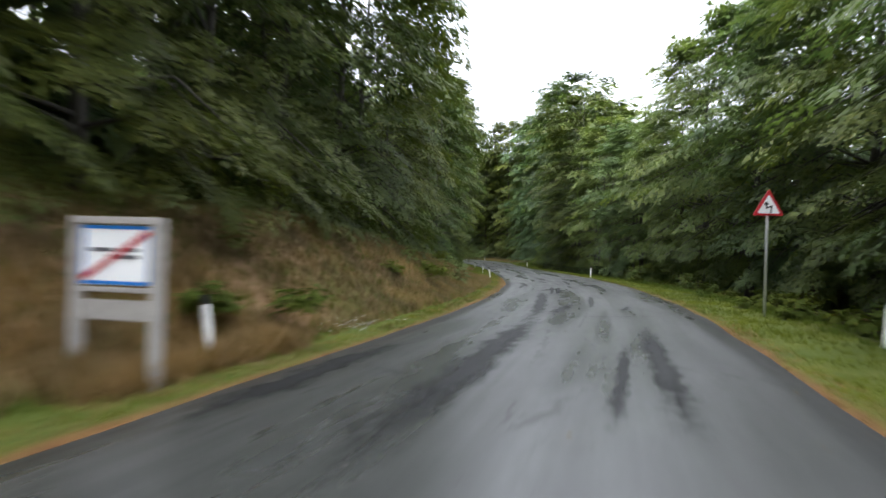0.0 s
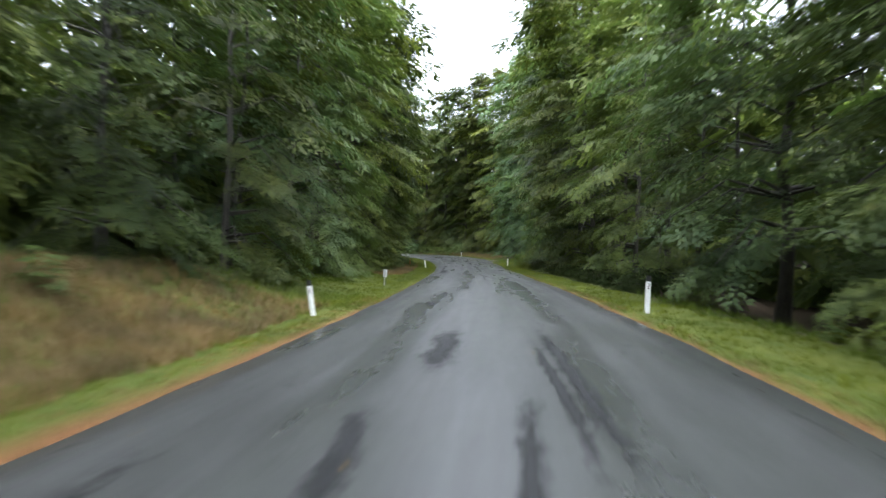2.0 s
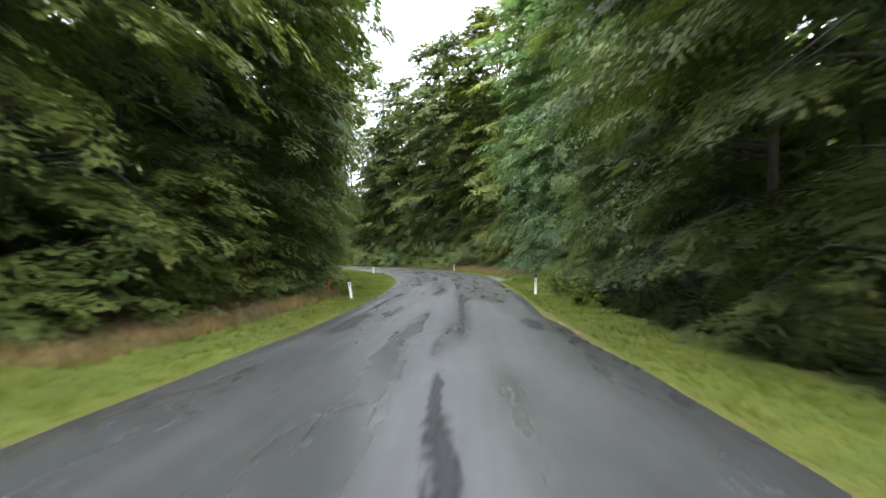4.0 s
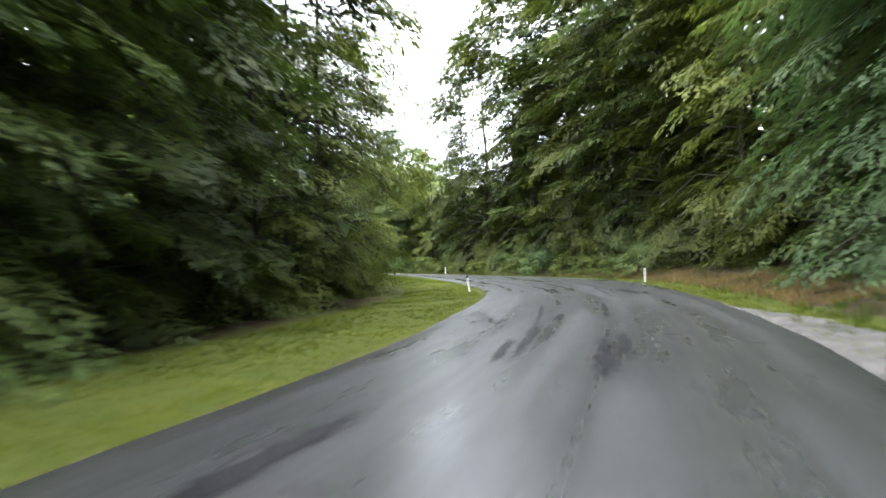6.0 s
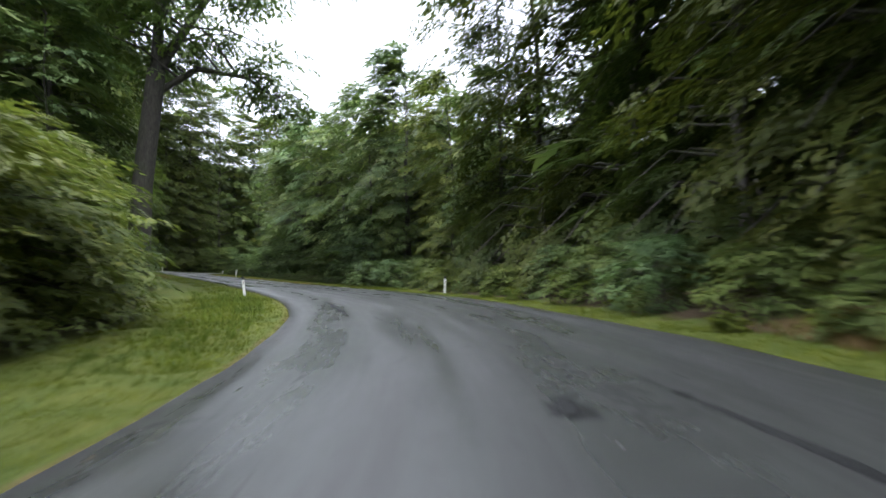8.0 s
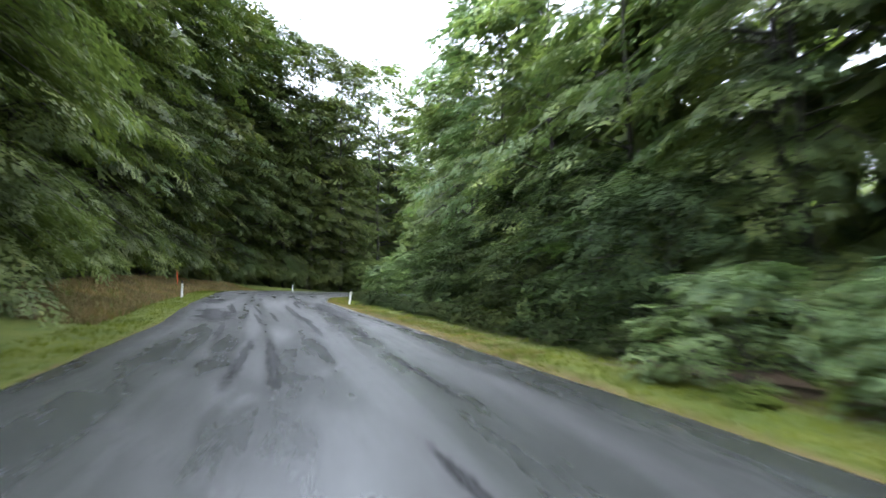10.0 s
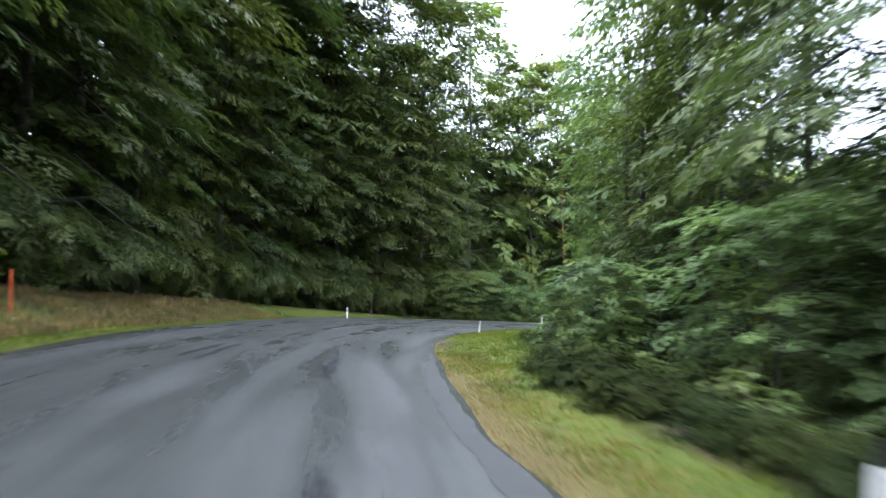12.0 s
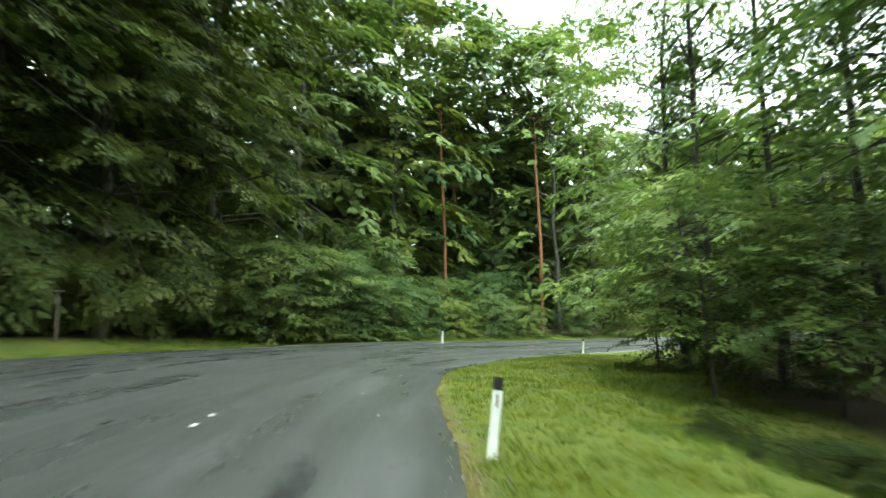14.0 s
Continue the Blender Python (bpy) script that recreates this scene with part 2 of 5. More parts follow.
M_BLADE = leaf_material("grass_blades", (0.052, 0.074, 0.011), (0.096, 0.120, 0.019), (0.15, 0.14, 0.034), 0.85, 0.38, 0.12)
M_STRAW = leaf_material("dry_grass_blades", (0.095, 0.062, 0.031), (0.215, 0.148, 0.080), (0.12, 0.10, 0.030), 0.7, 0.3, 0.12)
M_FALLEN = leaf_material("fallen_leaf", (0.06, 0.04, 0.02), (0.17, 0.12, 0.06), (0.30, 0.25, 0.15), 0.4, 0.1)
M_BARK = bark_material("wet_beech_bark", (0.02, 0.018, 0.015), (0.075, 0.068, 0.055))
M_PINE = bark_material("pine_bark", (0.12, 0.045, 0.022), (0.30, 0.13, 0.065), 0.05)
M_WHITE = plain("white_plastic", (0.78, 0.79, 0.77), 0.45, 0.0, 0.2)
M_SCRAP = plain("wet_paper", (0.46, 0.46, 0.44), 0.6, 0.0, 0.3)
M_BLACK = plain("black_plastic", (0.012, 0.012, 0.013), 0.45)
M_RED = plain("red_reflective_film", (0.42, 0.02, 0.025), 0.35, 0.0, 0.1)
M_REFLECT = plain("dark_red_reflector", (0.055, 0.003, 0.005), 0.6, 0.0, 0.1)
M_SIGNWHITE = plain("white_sign_face", (0.80, 0.81, 0.82), 0.4, 0.0, 0.08)
M_BLUE = plain("blue_sign_border", (0.02, 0.16, 0.50), 0.4, 0.0, 0.08)
M_LETTER = plain("faded_sign_lettering", (0.10, 0.10, 0.11), 0.5, 0.0, 0.1)
M_STEEL = plain("galvanised_steel", (0.42, 0.43, 0.43), 0.45, 0.7)
M_POLE = plain("grey_painted_pole", (0.52, 0.53, 0.52), 0.5, 0.0, 0.15)
M_FRAME = plain("weathered_grey_timber", (0.33, 0.31, 0.29), 0.75, 0.0, 0.3)
M_ORANGE = plain("orange_paint", (0.62, 0.10, 0.025), 0.5)
M_WOOD = plain("weathered_wood", (0.10, 0.08, 0.06), 0.8, 0.0, 0.4)
M_EDGE = plain("old_pale_asphalt", (0.036, 0.038, 0.037), 0.8, 0.0, 0.4, 2.0)
M_EDGE.node_tree.nodes["Principled BSDF"].inputs["Specular IOR Level"].default_value = 0.25
M_RUBBLE = plain("crumbled_asphalt", (0.12, 0.102, 0.078), 0.85, 0.0, 0.3, 3.0)
M_GRAVEL = plain("pale_gravel", (0.10, 0.095, 0.088), 0.9, 0.0, 0.3, 1.2)


# ---- the road's line ----
CENTRE = [(-30, -78, 1.1), (-20.5, -50, 0.9), (-11.8, -24.4, 0.64), (-3.7, 0.3, 0.40), (2.2, 18.1, 0.20), (6.4, 36.6, -0.05), (8.7, 55.6, -0.33),
          (9.9, 71.2, -0.57), (11.1, 90.5, -0.78), (11.9, 109.6, -0.86), (11.5, 128.6, -0.82), (7.8, 146.8, -0.75), (-2.6, 163.0, -0.60),
          (-15.2, 173.6, -0.41), (-31.7, 183.0, 0.02), (-47.0, 190.3, 0.60), (-62.3, 198.7, 0.97), (-75.4, 209.0, 0.97), (-81.2, 215.4, 0.90), (-85.8, 222.7, 0.75),
          (-89.0, 230.6, 0.5), (-90.7, 239, 0.2), (-91, 247.6, -0.15), (-89.8, 256.1, -0.5), (-87, 264.2, -0.7), (-80, 277, -0.8), (-69, 287, -0.8), (-52, 295, -0.8), (-32, 300, -0.8)]


def spline(points, step):
    """Points at even steps on a smooth line through the given ones."""
    p = np.array(points, float)
    out = []
    for i in range(len(p) - 1):
        p0, p1, p2, p3 = p[max(i - 1, 0)], p[i], p[i + 1], p[min(i + 2, len(p) - 1)]
        for u in np.linspace(0, 1, 24, endpoint=False):
            out.append(0.5 * (2 * p1 + (p2 - p0) * u + (2 * p0 - 5 * p1 + 4 * p2 - p3) * u ** 2 + (3 * p1 - p0 - 3 * p2 + p3) * u ** 3))
    out = np.array(out + [p[-1]])
    run = np.concatenate(([0], np.cumsum(np.hypot(*np.diff(out[:, :2], axis=0).T))))
    s = np.arange(0, run[-1], step)
    return np.stack([np.interp(s, run, out[:, k]) for k in range(out.shape[1])], 1)


LINE = spline(CENTRE, 1.0)
for _ in range(4):
    LINE[1:-1] = (LINE[:-2] + 2 * LINE[1:-1] + LINE[2:]) / 4
TAN = np.gradient(LINE[:, :2], axis=0)
TAN /= np.linalg.norm(TAN, axis=1)[:, None]
RIGHT = np.stack([TAN[:, 1], -TAN[:, 0]], 1)
S0 = int(np.argmin(np.hypot(LINE[:, 0] + 3.7, LINE[:, 1] - 0.3)))
ARC = np.arange(len(LINE)) - float(S0)
END = float(ARC[-1])


def knots(*pairs):
    k, v = zip(*pairs)
    return np.interp(ARC, k, v)


HALF = knots((-60, 3.45), (0, 3.45), (19, 3.6), (40, 3.5), (57, 3.5), (92, 3.3), (111, 3.7), (130, 4.2), (150, 4.2), (165, 4.1), (185, 4.3), (216, 3.9), (227, 3.75), (236, 4.4), (247, 4.7), (254, 5.25), (259, 5.4), (263, 5.65), (269, 5.35), (277, 4.7), (300, 4.3))
FALL = knots((-60, 0.04), (0, 0.04), (60, 0.05), (148, 0.05), (165, 0.0), (200, -0.065), (225, -0.09), (300, -0.085), (330, -0.04))
# height of the ground some six metres off the road, left and right
BANK = {-1: knots((-60, 2.2), (18, 2.9), (38, 1.9), (57, 1.1), (80, 0.2), (110, 0.0), (175, -0.1), (192, 0.2), (215, 0.9), (235, 1.3), (262, 1.1), (280, 0.4), (330, 0.4)),
        1: knots((-60, -0.7), (57, -0.8), (84, -0.3), (95, 0.1), (118, 0.7), (150, 0.9), (175, 0.4), (190, -0.3), (215, -0.9), (240, -1.1), (262, -0.9), (290, -0.3), (330, 0.0))}
VERGE = {-1: knots((-60, 1.0), (40, 1.2), (70, 2.5), (110, 2.5), (200, 1.5), (330, 1.5)),
         1: knots((-60, 2.2), (80, 2.2), (110, 1.2), (170, 1.2), (190, 1.6), (240, 2.2), (330, 2.0))}


def smooth(u):
    u = np.clip(u, 0, 1)
    return u * u * (3 - 2 * u)


def profile(side, i, d):
    """Height over the road's edge of the ground d metres off it."""
    v = VERGE[side][i]
    return BANK[side][i] * smooth((d - v) / 5.0) + 0.05 * np.sign(BANK[side][i]) * np.maximum(d - 7.5, 0) - 0.03 * smooth(d / 0.3)


def nearest(x, y):
    i = int(np.argmin((LINE[:, 0] - x) ** 2 + (LINE[:, 1] - y) ** 2))
    off = (x - LINE[i, 0]) * RIGHT[i, 0] + (y - LINE[i, 1]) * RIGHT[i, 1]
    return i, off


def height(x, y):
    i, off = nearest(x, y)
    d = math.hypot(x - LINE[i, 0], y - LINE[i, 1]) - HALF[i]
    side = 1 if off > 0 else -1
    edge = LINE[i, 2] + FALL[i] * side * HALF[i]
    if d <= 0:
        return LINE[i, 2] + FALL[i] * off
    return edge + float(profile(side, i, d)) + 0.06 * noise.noise((x * 0.5, y * 0.5, 0)) * min(d, 1)


def spot(s, side, d):
    """The place on the ground at s metres along the road and d metres off its edge."""
    i = int(np.clip(round(s + S0), 0, len(LINE) - 1))
    r = side * (HALF[i] + d)
    x, y = LINE[i, 0] + RIGHT[i, 0] * r, LINE[i, 1] + RIGHT[i, 1] * r
    return x, y, height(x, y)


def raw_mesh(name, co, faces, mats, smooth_shade=False):
    """A mesh from arrays of corners and of equal-sided faces."""
    me = bpy.data.meshes.new(name)
    co, faces = np.asarray(co, np.float32), np.asarray(faces, np.int32)
    n, k = faces.shape
    me.vertices.add(len(co))
    me.vertices.foreach_set("co", co.ravel())
    me.loops.add(n * k)
    me.loops.foreach_set("vertex_index", faces.ravel())
    me.polygons.add(n)
    me.polygons.foreach_set("loop_start", np.arange(0, n * k, k, dtype=np.int32))
    for m in mats:
        me.materials.append(m)
    me.update(calc_edges=True)
    if smooth_shade:
        me.polygons.foreach_set("use_smooth", np.ones(n, bool))
    return me


def strip_faces(rows, cols):
    a = (np.arange(rows - 1)[:, None] * cols + np.arange(cols - 1)[None]).ravel()
    return np.stack([a, a + 1, a + cols + 1, a + cols], 1)


def joined(pieces):
    cos, fs, n = [], [], 0
    for c, f in pieces:
        cos.append(c)
        fs.append(f + n)
        n += len(c)
    return np.concatenate(cos), np.concatenate(fs)


# ---- large structure: road, verges, ground ----
def build_road():
    cols = np.linspace(-1, 1, 15)
    n = len(LINE)
    wob = np.array([[noise.noise((i * 0.35, e * 9.0, 3)) * 0.10 + noise.noise((i * 0.09, e * 5.0, 7)) * 0.12 for e in (-1, 1)] for i in range(n)])
    co, uv = [], []
    for i in range(n):
        for c in cols:
            r = c * HALF[i] + (wob[i, 0] if c < 0 else wob[i, 1]) * abs(c) ** 6
            dip = 0.015 * noise.noise((c * 2.1, i * 0.12, 1))
            co.append((LINE[i, 0] + RIGHT[i, 0] * r, LINE[i, 1] + RIGHT[i, 1] * r, LINE[i, 2] + FALL[i] * r + dip + 0.02))
            uv.append((r, float(i)))
    # the broken asphalt edge: a small step down on both sides
    k = len(cols)
    base = np.array(co).reshape(n, k, 3)
    rim_l, rim_r = base[:, :1].copy(), base[:, -1:].copy()
    rim_l[:, 0, :2] -= RIGHT * 0.03
    rim_r[:, 0, :2] += RIGHT * 0.03
    rim_l[..., 2] -= 0.12
    rim_r[..., 2] -= 0.12
    full = np.concatenate([rim_l, base, rim_r], 1).reshape(-1, 3)
    uvs = np.array(uv).reshape(n, k, 2)
    uvs = np.concatenate([uvs[:, :1], uvs, uvs[:, -1:]], 1).reshape(-1, 2)
    faces = strip_faces(n, k + 2)
    me = raw_mesh("road", full, faces, [M_ROAD], True)
    layer = me.uv_layers.new(name="road")
    layer.data.foreach_set("uv", uvs[faces.ravel()].astype(np.float32).ravel())
    tagged(new("road", me), "wet grey patched asphalt country road with dark streaks", "road", kind="structure")


def road_point(s, off, lift):
    """A point on the asphalt, s metres along the road and off metres right of its middle."""
    k = int(s + S0)
    u = s + S0 - k
    p, q = LINE[k] * (1 - u) + LINE[k + 1] * u, RIGHT[k] * (1 - u) + RIGHT[k + 1] * u
    w, fall = HALF[k] * (1 - u) + HALF[k + 1] * u, FALL[k] * (1 - u) + FALL[k + 1] * u
    dip = 0.015 * noise.noise((off / w * 2.1, (k + u) * 0.12, 1))
    return (p[0] + q[0] * off, p[1] + q[1] * off, p[2] + fall * off + dip + 0.02 + lift)


def road_patch(s0, off0, s1, off1, wide, seed, ragged=0.6):
    """A worn patch of darker, coarser asphalt laid on the road from one place to another, thinning out to its edges."""
    length = max(abs(s1 - s0), 0.3)
    rows = max(int(length / 0.15), 10)
    co, core = [], []
    for k in range(rows + 1):
        u = k / rows
        s, mid = s0 + (s1 - s0) * u, off0 + (off1 - off0) * u
        mid += 0.2 * wide * noise.noise((s * 0.9, seed * 3.7, 1))
        for e in (-1, -0.5, 0, 0.5, 1):
            jag = 1 + ragged * (noise.noise((s * 0.9, seed + e * 5, 2)) + 0.8 * noise.noise((s * 2.9, seed + e * 5, 6)))
            co.append(road_point(s, mid + e * (wide * 0.66 + 0.03) * max(jag, 0.15), 0.007))
            core.append((1 - abs(e)) * min(1, 3 * u, 3 * (1 - u)))
    me = raw_mesh("asphalt_patch", co, strip_faces(rows + 1, 5), [M_PATCH], True)
    at = me.attributes.new("core", "FLOAT", "POINT")
    at.data.foreach_set("value", np.array(core, np.float32))
    ob = new("asphalt_patch", me)
    ob.parent = bpy.data.objects["road"]


def build_patches():
    # the marks that stand out: from s, off the middle, to s, off the middle, width
    marks = [(3, -0.9, 16, -0.95, 0.6), (14.5, -0.95, 29.5, -1.3, 0.4), (16.2, -0.3, 16.7, 2.9, 0.35), (5, 1.85, 14, 1.85, 0.3), (5, 1.2, 11, 1.35, 0.14), (4, -3.0, 10.5, -2.9, 0.5), (17, -0.5, 21, 0.0, 0.4), (30, -1.3, 33, -0.3, 0.6), (33, 1.9, 38.5, 1.4, 0.35), (35, -2.1, 42, -2.5, 0.28),
             (45, -0.5, 49.5, -0.5, 0.45), (84, 0.85, 105, 0.74, 0.16), (86, -2.4, 93.5, -2.4, 0.6), (86, 2.7, 89.5, 2.6, 0.4), (101, -2.5, 105, -2.4, 0.3), (103, 1.4, 106, 1.4, 0.3), (110, 0.7, 114.5, 0.9, 0.42), (106.5, 1.3, 109.5, 1.0, 0.35), (113, -2.0, 117, -1.9, 0.35), (118.5, 0.8, 121.5, 0.7, 0.35),
             (134, 1.4, 143, 1.4, 0.12), (135, 2.6, 140, 2.3, 0.45), (148, 2.4, 156, 1.7, 0.12), (153.8, 0.4, 154.9, 0.5, 0.35), (205, -2.4, 213, -2.8, 1.2), (206, 2.2, 225, 2.75, 0.95), (215, -3.3, 221, -2.8, 0.9), (206, 0.3, 219, 0.55, 0.25), (255, 3.8, 262, 3.85, 0.28)]
    for k, row in enumerate(marks):
        road_patch(*row, k + 1)
    # smaller worn marks along the wheel tracks, thick in some stretches: from s, to s, how many
    r = random.Random(17)
    for a, c, n in ((18, 34, 6), (36, 62, 6), (62, 100, 5), (98, 120, 8), (120, 146, 8), (158, 198, 6), (199, 222, 18), (222, 250, 6), (250, 280, 6)):
        for _ in range(n):
            s, long = r.uniform(a, c), r.uniform(1.8, 4.0) if r.random() < 0.5 else r.uniform(4, 9)
            off = r.choice((-2.3, -1.3, -0.6, 0.5, 0.9, 1.7)) + r.uniform(-0.35, 0.35)
            road_patch(s, off, s + long, off + r.uniform(-0.3, 0.3), r.uniform(0.10, 0.24) if long < 4 else r.uniform(0.07, 0.18), r.uniform(20, 90))


def edge_strip(s0, s1, wide):
    """A paler, rougher strip of old asphalt along the road's right rim."""
    rows = int((s1 - s0) / 0.3)
    co = []
    for k in range(rows + 1):
        s = s0 + (s1 - s0) * k / rows
        w = HALF[int(s + S0)] - 0.08 + 0.06 * noise.noise((s * 0.8, 2, 2))
        body = wide * min(1, 5 * k / rows, 5 * (1 - k / rows)) * (1 + 0.35 * noise.noise((s * 0.5, 9, 1)) + 0.15 * noise.noise((s * 3.1, 9, 4))) + 0.02
        for u in (0, 0.35, 0.7, 1):
            co.append(road_point(s, w - body * u, 0.008))
    ob = new("edge_strip", raw_mesh("edge_strip", co, strip_faces(rows + 1, 4)[:, ::-1], [M_EDGE], True))
    ob.parent = bpy.data.objects["road"]


def rubble(name, label, s0, s1, d0, d1, count, size, seed):
    """Crumbled asphalt and small stones lying beside the rim."""
    r = np.random.default_rng(seed)
    base = np.array([(1, 0, 0), (-0.5, 0.87, 0), (-0.5, -0.87, 0), (0.1, 0.1, 0.8), (0, 0, -0.5)], float)
    tri = np.array([(0, 1, 3), (1, 2, 3), (2, 0, 3), (1, 0, 4), (2, 1, 4), (0, 2, 4)])
    co, f = [], []
    for _ in range(count):
        x, y, z = spot(r.uniform(s0, s1), 1, r.uniform(d0, d1) * r.uniform(0.4, 1))
        x, y = x + r.normal(0, 0.2), y + r.normal(0, 0.2)
        a, k = r.uniform(0, 6.28), size * r.uniform(0.4, 1.3)
        turn = np.array([(math.cos(a), -math.sin(a), 0), (math.sin(a), math.cos(a), 0), (0, 0, 1)])
        f.append(tri + 5 * len(co))
        co.append((base * r.uniform(0.6, 1.2, (5, 3))) @ turn.T * k + (x, y, z + 0.03))
    tagged(new(name, raw_mesh(name, np.concatenate(co), np.concatenate(f), [M_RUBBLE])), label, "rubble", kind="stuff")


def build_turnout():
    """A worn gravel patch that widens the road beside a forest track."""
    co, rows = [], 24
    for k in range(rows + 1):
        s = 116.5 + 12.5 * k / rows
        i = int(round(s + S0))
        wide = 1.9 * math.sin(math.pi * (k / rows) ** 0.8) ** 0.7 * (1 + 0.25 * noise.noise((s, 3, 3))) + 0.05
        for u in np.linspace(0, 1, 7):
            x, y, z = spot(s, 1, -0.12 + wide * u)
            co.append((x, y, height(x, y) + 0.035 - 0.03 * u * u if u else height(x, y) - 0.06))
    tagged(new("gravel_turnout", raw_mesh("gravel_turnout", co, strip_faces(rows + 1, 7), [M_GRAVEL], True)), "pale wet gravel turnout beside the asphalt", "turnout", kind="structure")


def build_verge(side):
    ds = [-0.35, 0.0, 0.15, 0.35, 0.6, 0.9, 1.3, 1.8, 2.4, 3.0, 3.7, 4.5, 5.4, 6.4, 7.5, 9.0, 11.0, 13.5, 16.0]
    n = len(LINE)
    co, dist, dry, strip = [], [], [], []
    for i in range(n):
        edge = LINE[i, 2] + FALL[i] * side * HALF[i]
        for d in ds:
            r = side * (HALF[i] + d)
            x, y = LINE[i, 0] + RIGHT[i, 0] * r, LINE[i, 1] + RIGHT[i, 1] * r
            if d <= 0:
                z = edge - 0.05 + d * 0.2
            else:
                z = edge + float(profile(side, i, d)) + (0.06 * noise.noise((x * 0.5, y * 0.5, 0)) + 0.03 * noise.noise((x * 1.7, y * 1.7, 4))) * min(d, 1)
            if d > 15:
                z -= 0.8
            co.append((x, y, z))
            dist.append(max(d, 0))
            a = ARC[i]
            b = np.interp(a, (12, 34, 62, 78, 84, 108, 116, 205, 225, 250, 262), (1, 0.62, 0.35, 0.35, 0.3, 0.3, 0.1, 0, 0.55, 0.7, 0.15)) if side < 0 else np.interp(a, (120, 128, 160, 175, 215, 225, 250), (0, 0.6, 0.6, 0, 0, 0.35, 0))
            dry.append(b * np.interp(d, (1.0, 2.0), (0, 1)))
            if side < 0 and 158 < a < 186:
                co[-1] = (x, y, z - 0.5 * math.exp(-((d - np.interp(a, (158, 163, 168, 180, 186), (0.9, 1.3, 2.4, 2.9, 3.0))) / 0.4) ** 2))
            wide = np.interp(a, (0, 18, 32, 44, 60, 75, 300), (0.36, 0.42, 0.65, 0.6, 0.34, 0.22, 0.22)) if side < 0 else np.interp(a, (0, 14, 60, 80, 95, 185, 203, 236, 247), (0.34, 0.38, 0.34, 0.22, 0.16, 0.2, 1.3, 1.3, 0.34))
            reach = np.interp(a, (0, 60, 75, 180, 205), (6, 6, 5, 5.5, 5.5)) if side < 0 else np.interp(a, (0, 50, 62, 90, 100, 118, 126, 180, 196, 206, 236, 244, 262, 267, 285, 300), (3.2, 3.0, 2.9, 2.9, 4.5, 4.5, 1.9, 1.8, 2.2, 2.0, 2.4, 4.2, 5.0, 8.5, 9.0, 5))
            strip.append((wide, np.interp(a, (55, 88), (0, 1)), reach))
    faces = strip_faces(n, len(ds))
    if side < 0:
        faces = faces[:, ::-1]
    me = raw_mesh("verge", co, faces, [M_VERGE], True)
    for key, values in (("edge_distance", dist), ("dryness", dry)):
        at = me.attributes.new(key, "FLOAT", "POINT")
        at.data.foreach_set("value", np.array(values, np.float32))
    at = me.attributes.new("needle_strip", "FLOAT_VECTOR", "POINT")
    at.data.foreach_set("vector", np.array(strip, np.float32).ravel())
    tagged(new("verge_left" if side < 0 else "verge_right", me), "grass verge with brown needles along the asphalt and litter under the trees", "verge", kind="structure")


def build_ground():
    xs = np.concatenate(([-2500, -1200, -600, -330], np.arange(-240, 150, 5.0), [240, 500, 1200, 2500]))
    ys = np.concatenate(([-2500, -1200, -500, -240], np.arange(-150, 400, 5.0), [500, 800, 1400, 2600]))
    co = []
    for y in ys:
        for x in xs:
            i, off = nearest(x, y)
            d = math.hypot(x - LINE[i, 0], y - LINE[i, 1]) - HALF[i]
            if d < 60:
                side = 1 if off > 0 else -1
                z = LINE[i, 2] + FALL[i] * side * HALF[i] + float(profile(side, i, min(max(d, 0), 40))) - (0.9 if d < 15.5 else 0.0) - (0.8 if d < 9 else 0)
            else:
                z = 0.5
            co.append((x, y, z + 0.25 * noise.noise((x * 0.05, y * 0.05, 0)) - 0.1))
    me = raw_mesh("ground", co, strip_faces(len(ys), len(xs)), [M_VERGE], True)
    at = me.attributes.new("edge_distance", "FLOAT", "POINT")
    at.data.foreach_set("value", np.full(len(co), 20, np.float32))
    at = me.attributes.new("dryness", "FLOAT", "POINT")
    at.data.foreach_set("value", np.zeros(len(co), np.float32))
    at = me.attributes.new("needle_strip", "FLOAT_VECTOR", "POINT")
    at.data.foreach_set("vector", np.tile(np.array((0.3, 0, 5), np.float32), len(co)))
    tagged(new("ground", me), "brown leaf-littered forest ground", "ground", kind="structure")


build_road()
build_verge(-1)
build_verge(1)
build_ground()
build_patches()
edge_strip(201, 240, 0.38)
rubble("rim_rubble", "crumbled pale asphalt and stones at the road's rim", 242.5, 247, 0.0, 0.8, 260, 0.034, 21)
rubble("rim_gravel", "loose gravel along the edge of the asphalt", 258, 268, 0.0, 0.35, 260, 0.03, 22)
build_turnout()


# ---- building blocks ----
def part(name, bm, mat, parent=None, label="", smooth_shade=False):
    """Links a bmesh as one mesh object, under a thing or a part."""
    me = bpy.data.meshes.new(name)
    bm.to_mesh(me)
    bm.free()
    me.materials.append(mat)
    if smooth_shade:
        me.polygons.foreach_set("use_smooth", np.ones(len(me.polygons), bool))
    ob = new(name, me)
    ob.parent = parent
    return tagged(ob, label)


def box(sx, sy, sz, at=(0, 0, 0), bevel=0.0):
    bm = bmesh.new()
    bmesh.ops.create_cube(bm, size=1, matrix=Matrix.Translation(at) @ Matrix.Diagonal((sx, sy, sz, 1)))
    if bevel:
        bmesh.ops.bevel(bm, geom=bm.edges[:], offset=bevel, segments=2, affect="EDGES")
    return bm


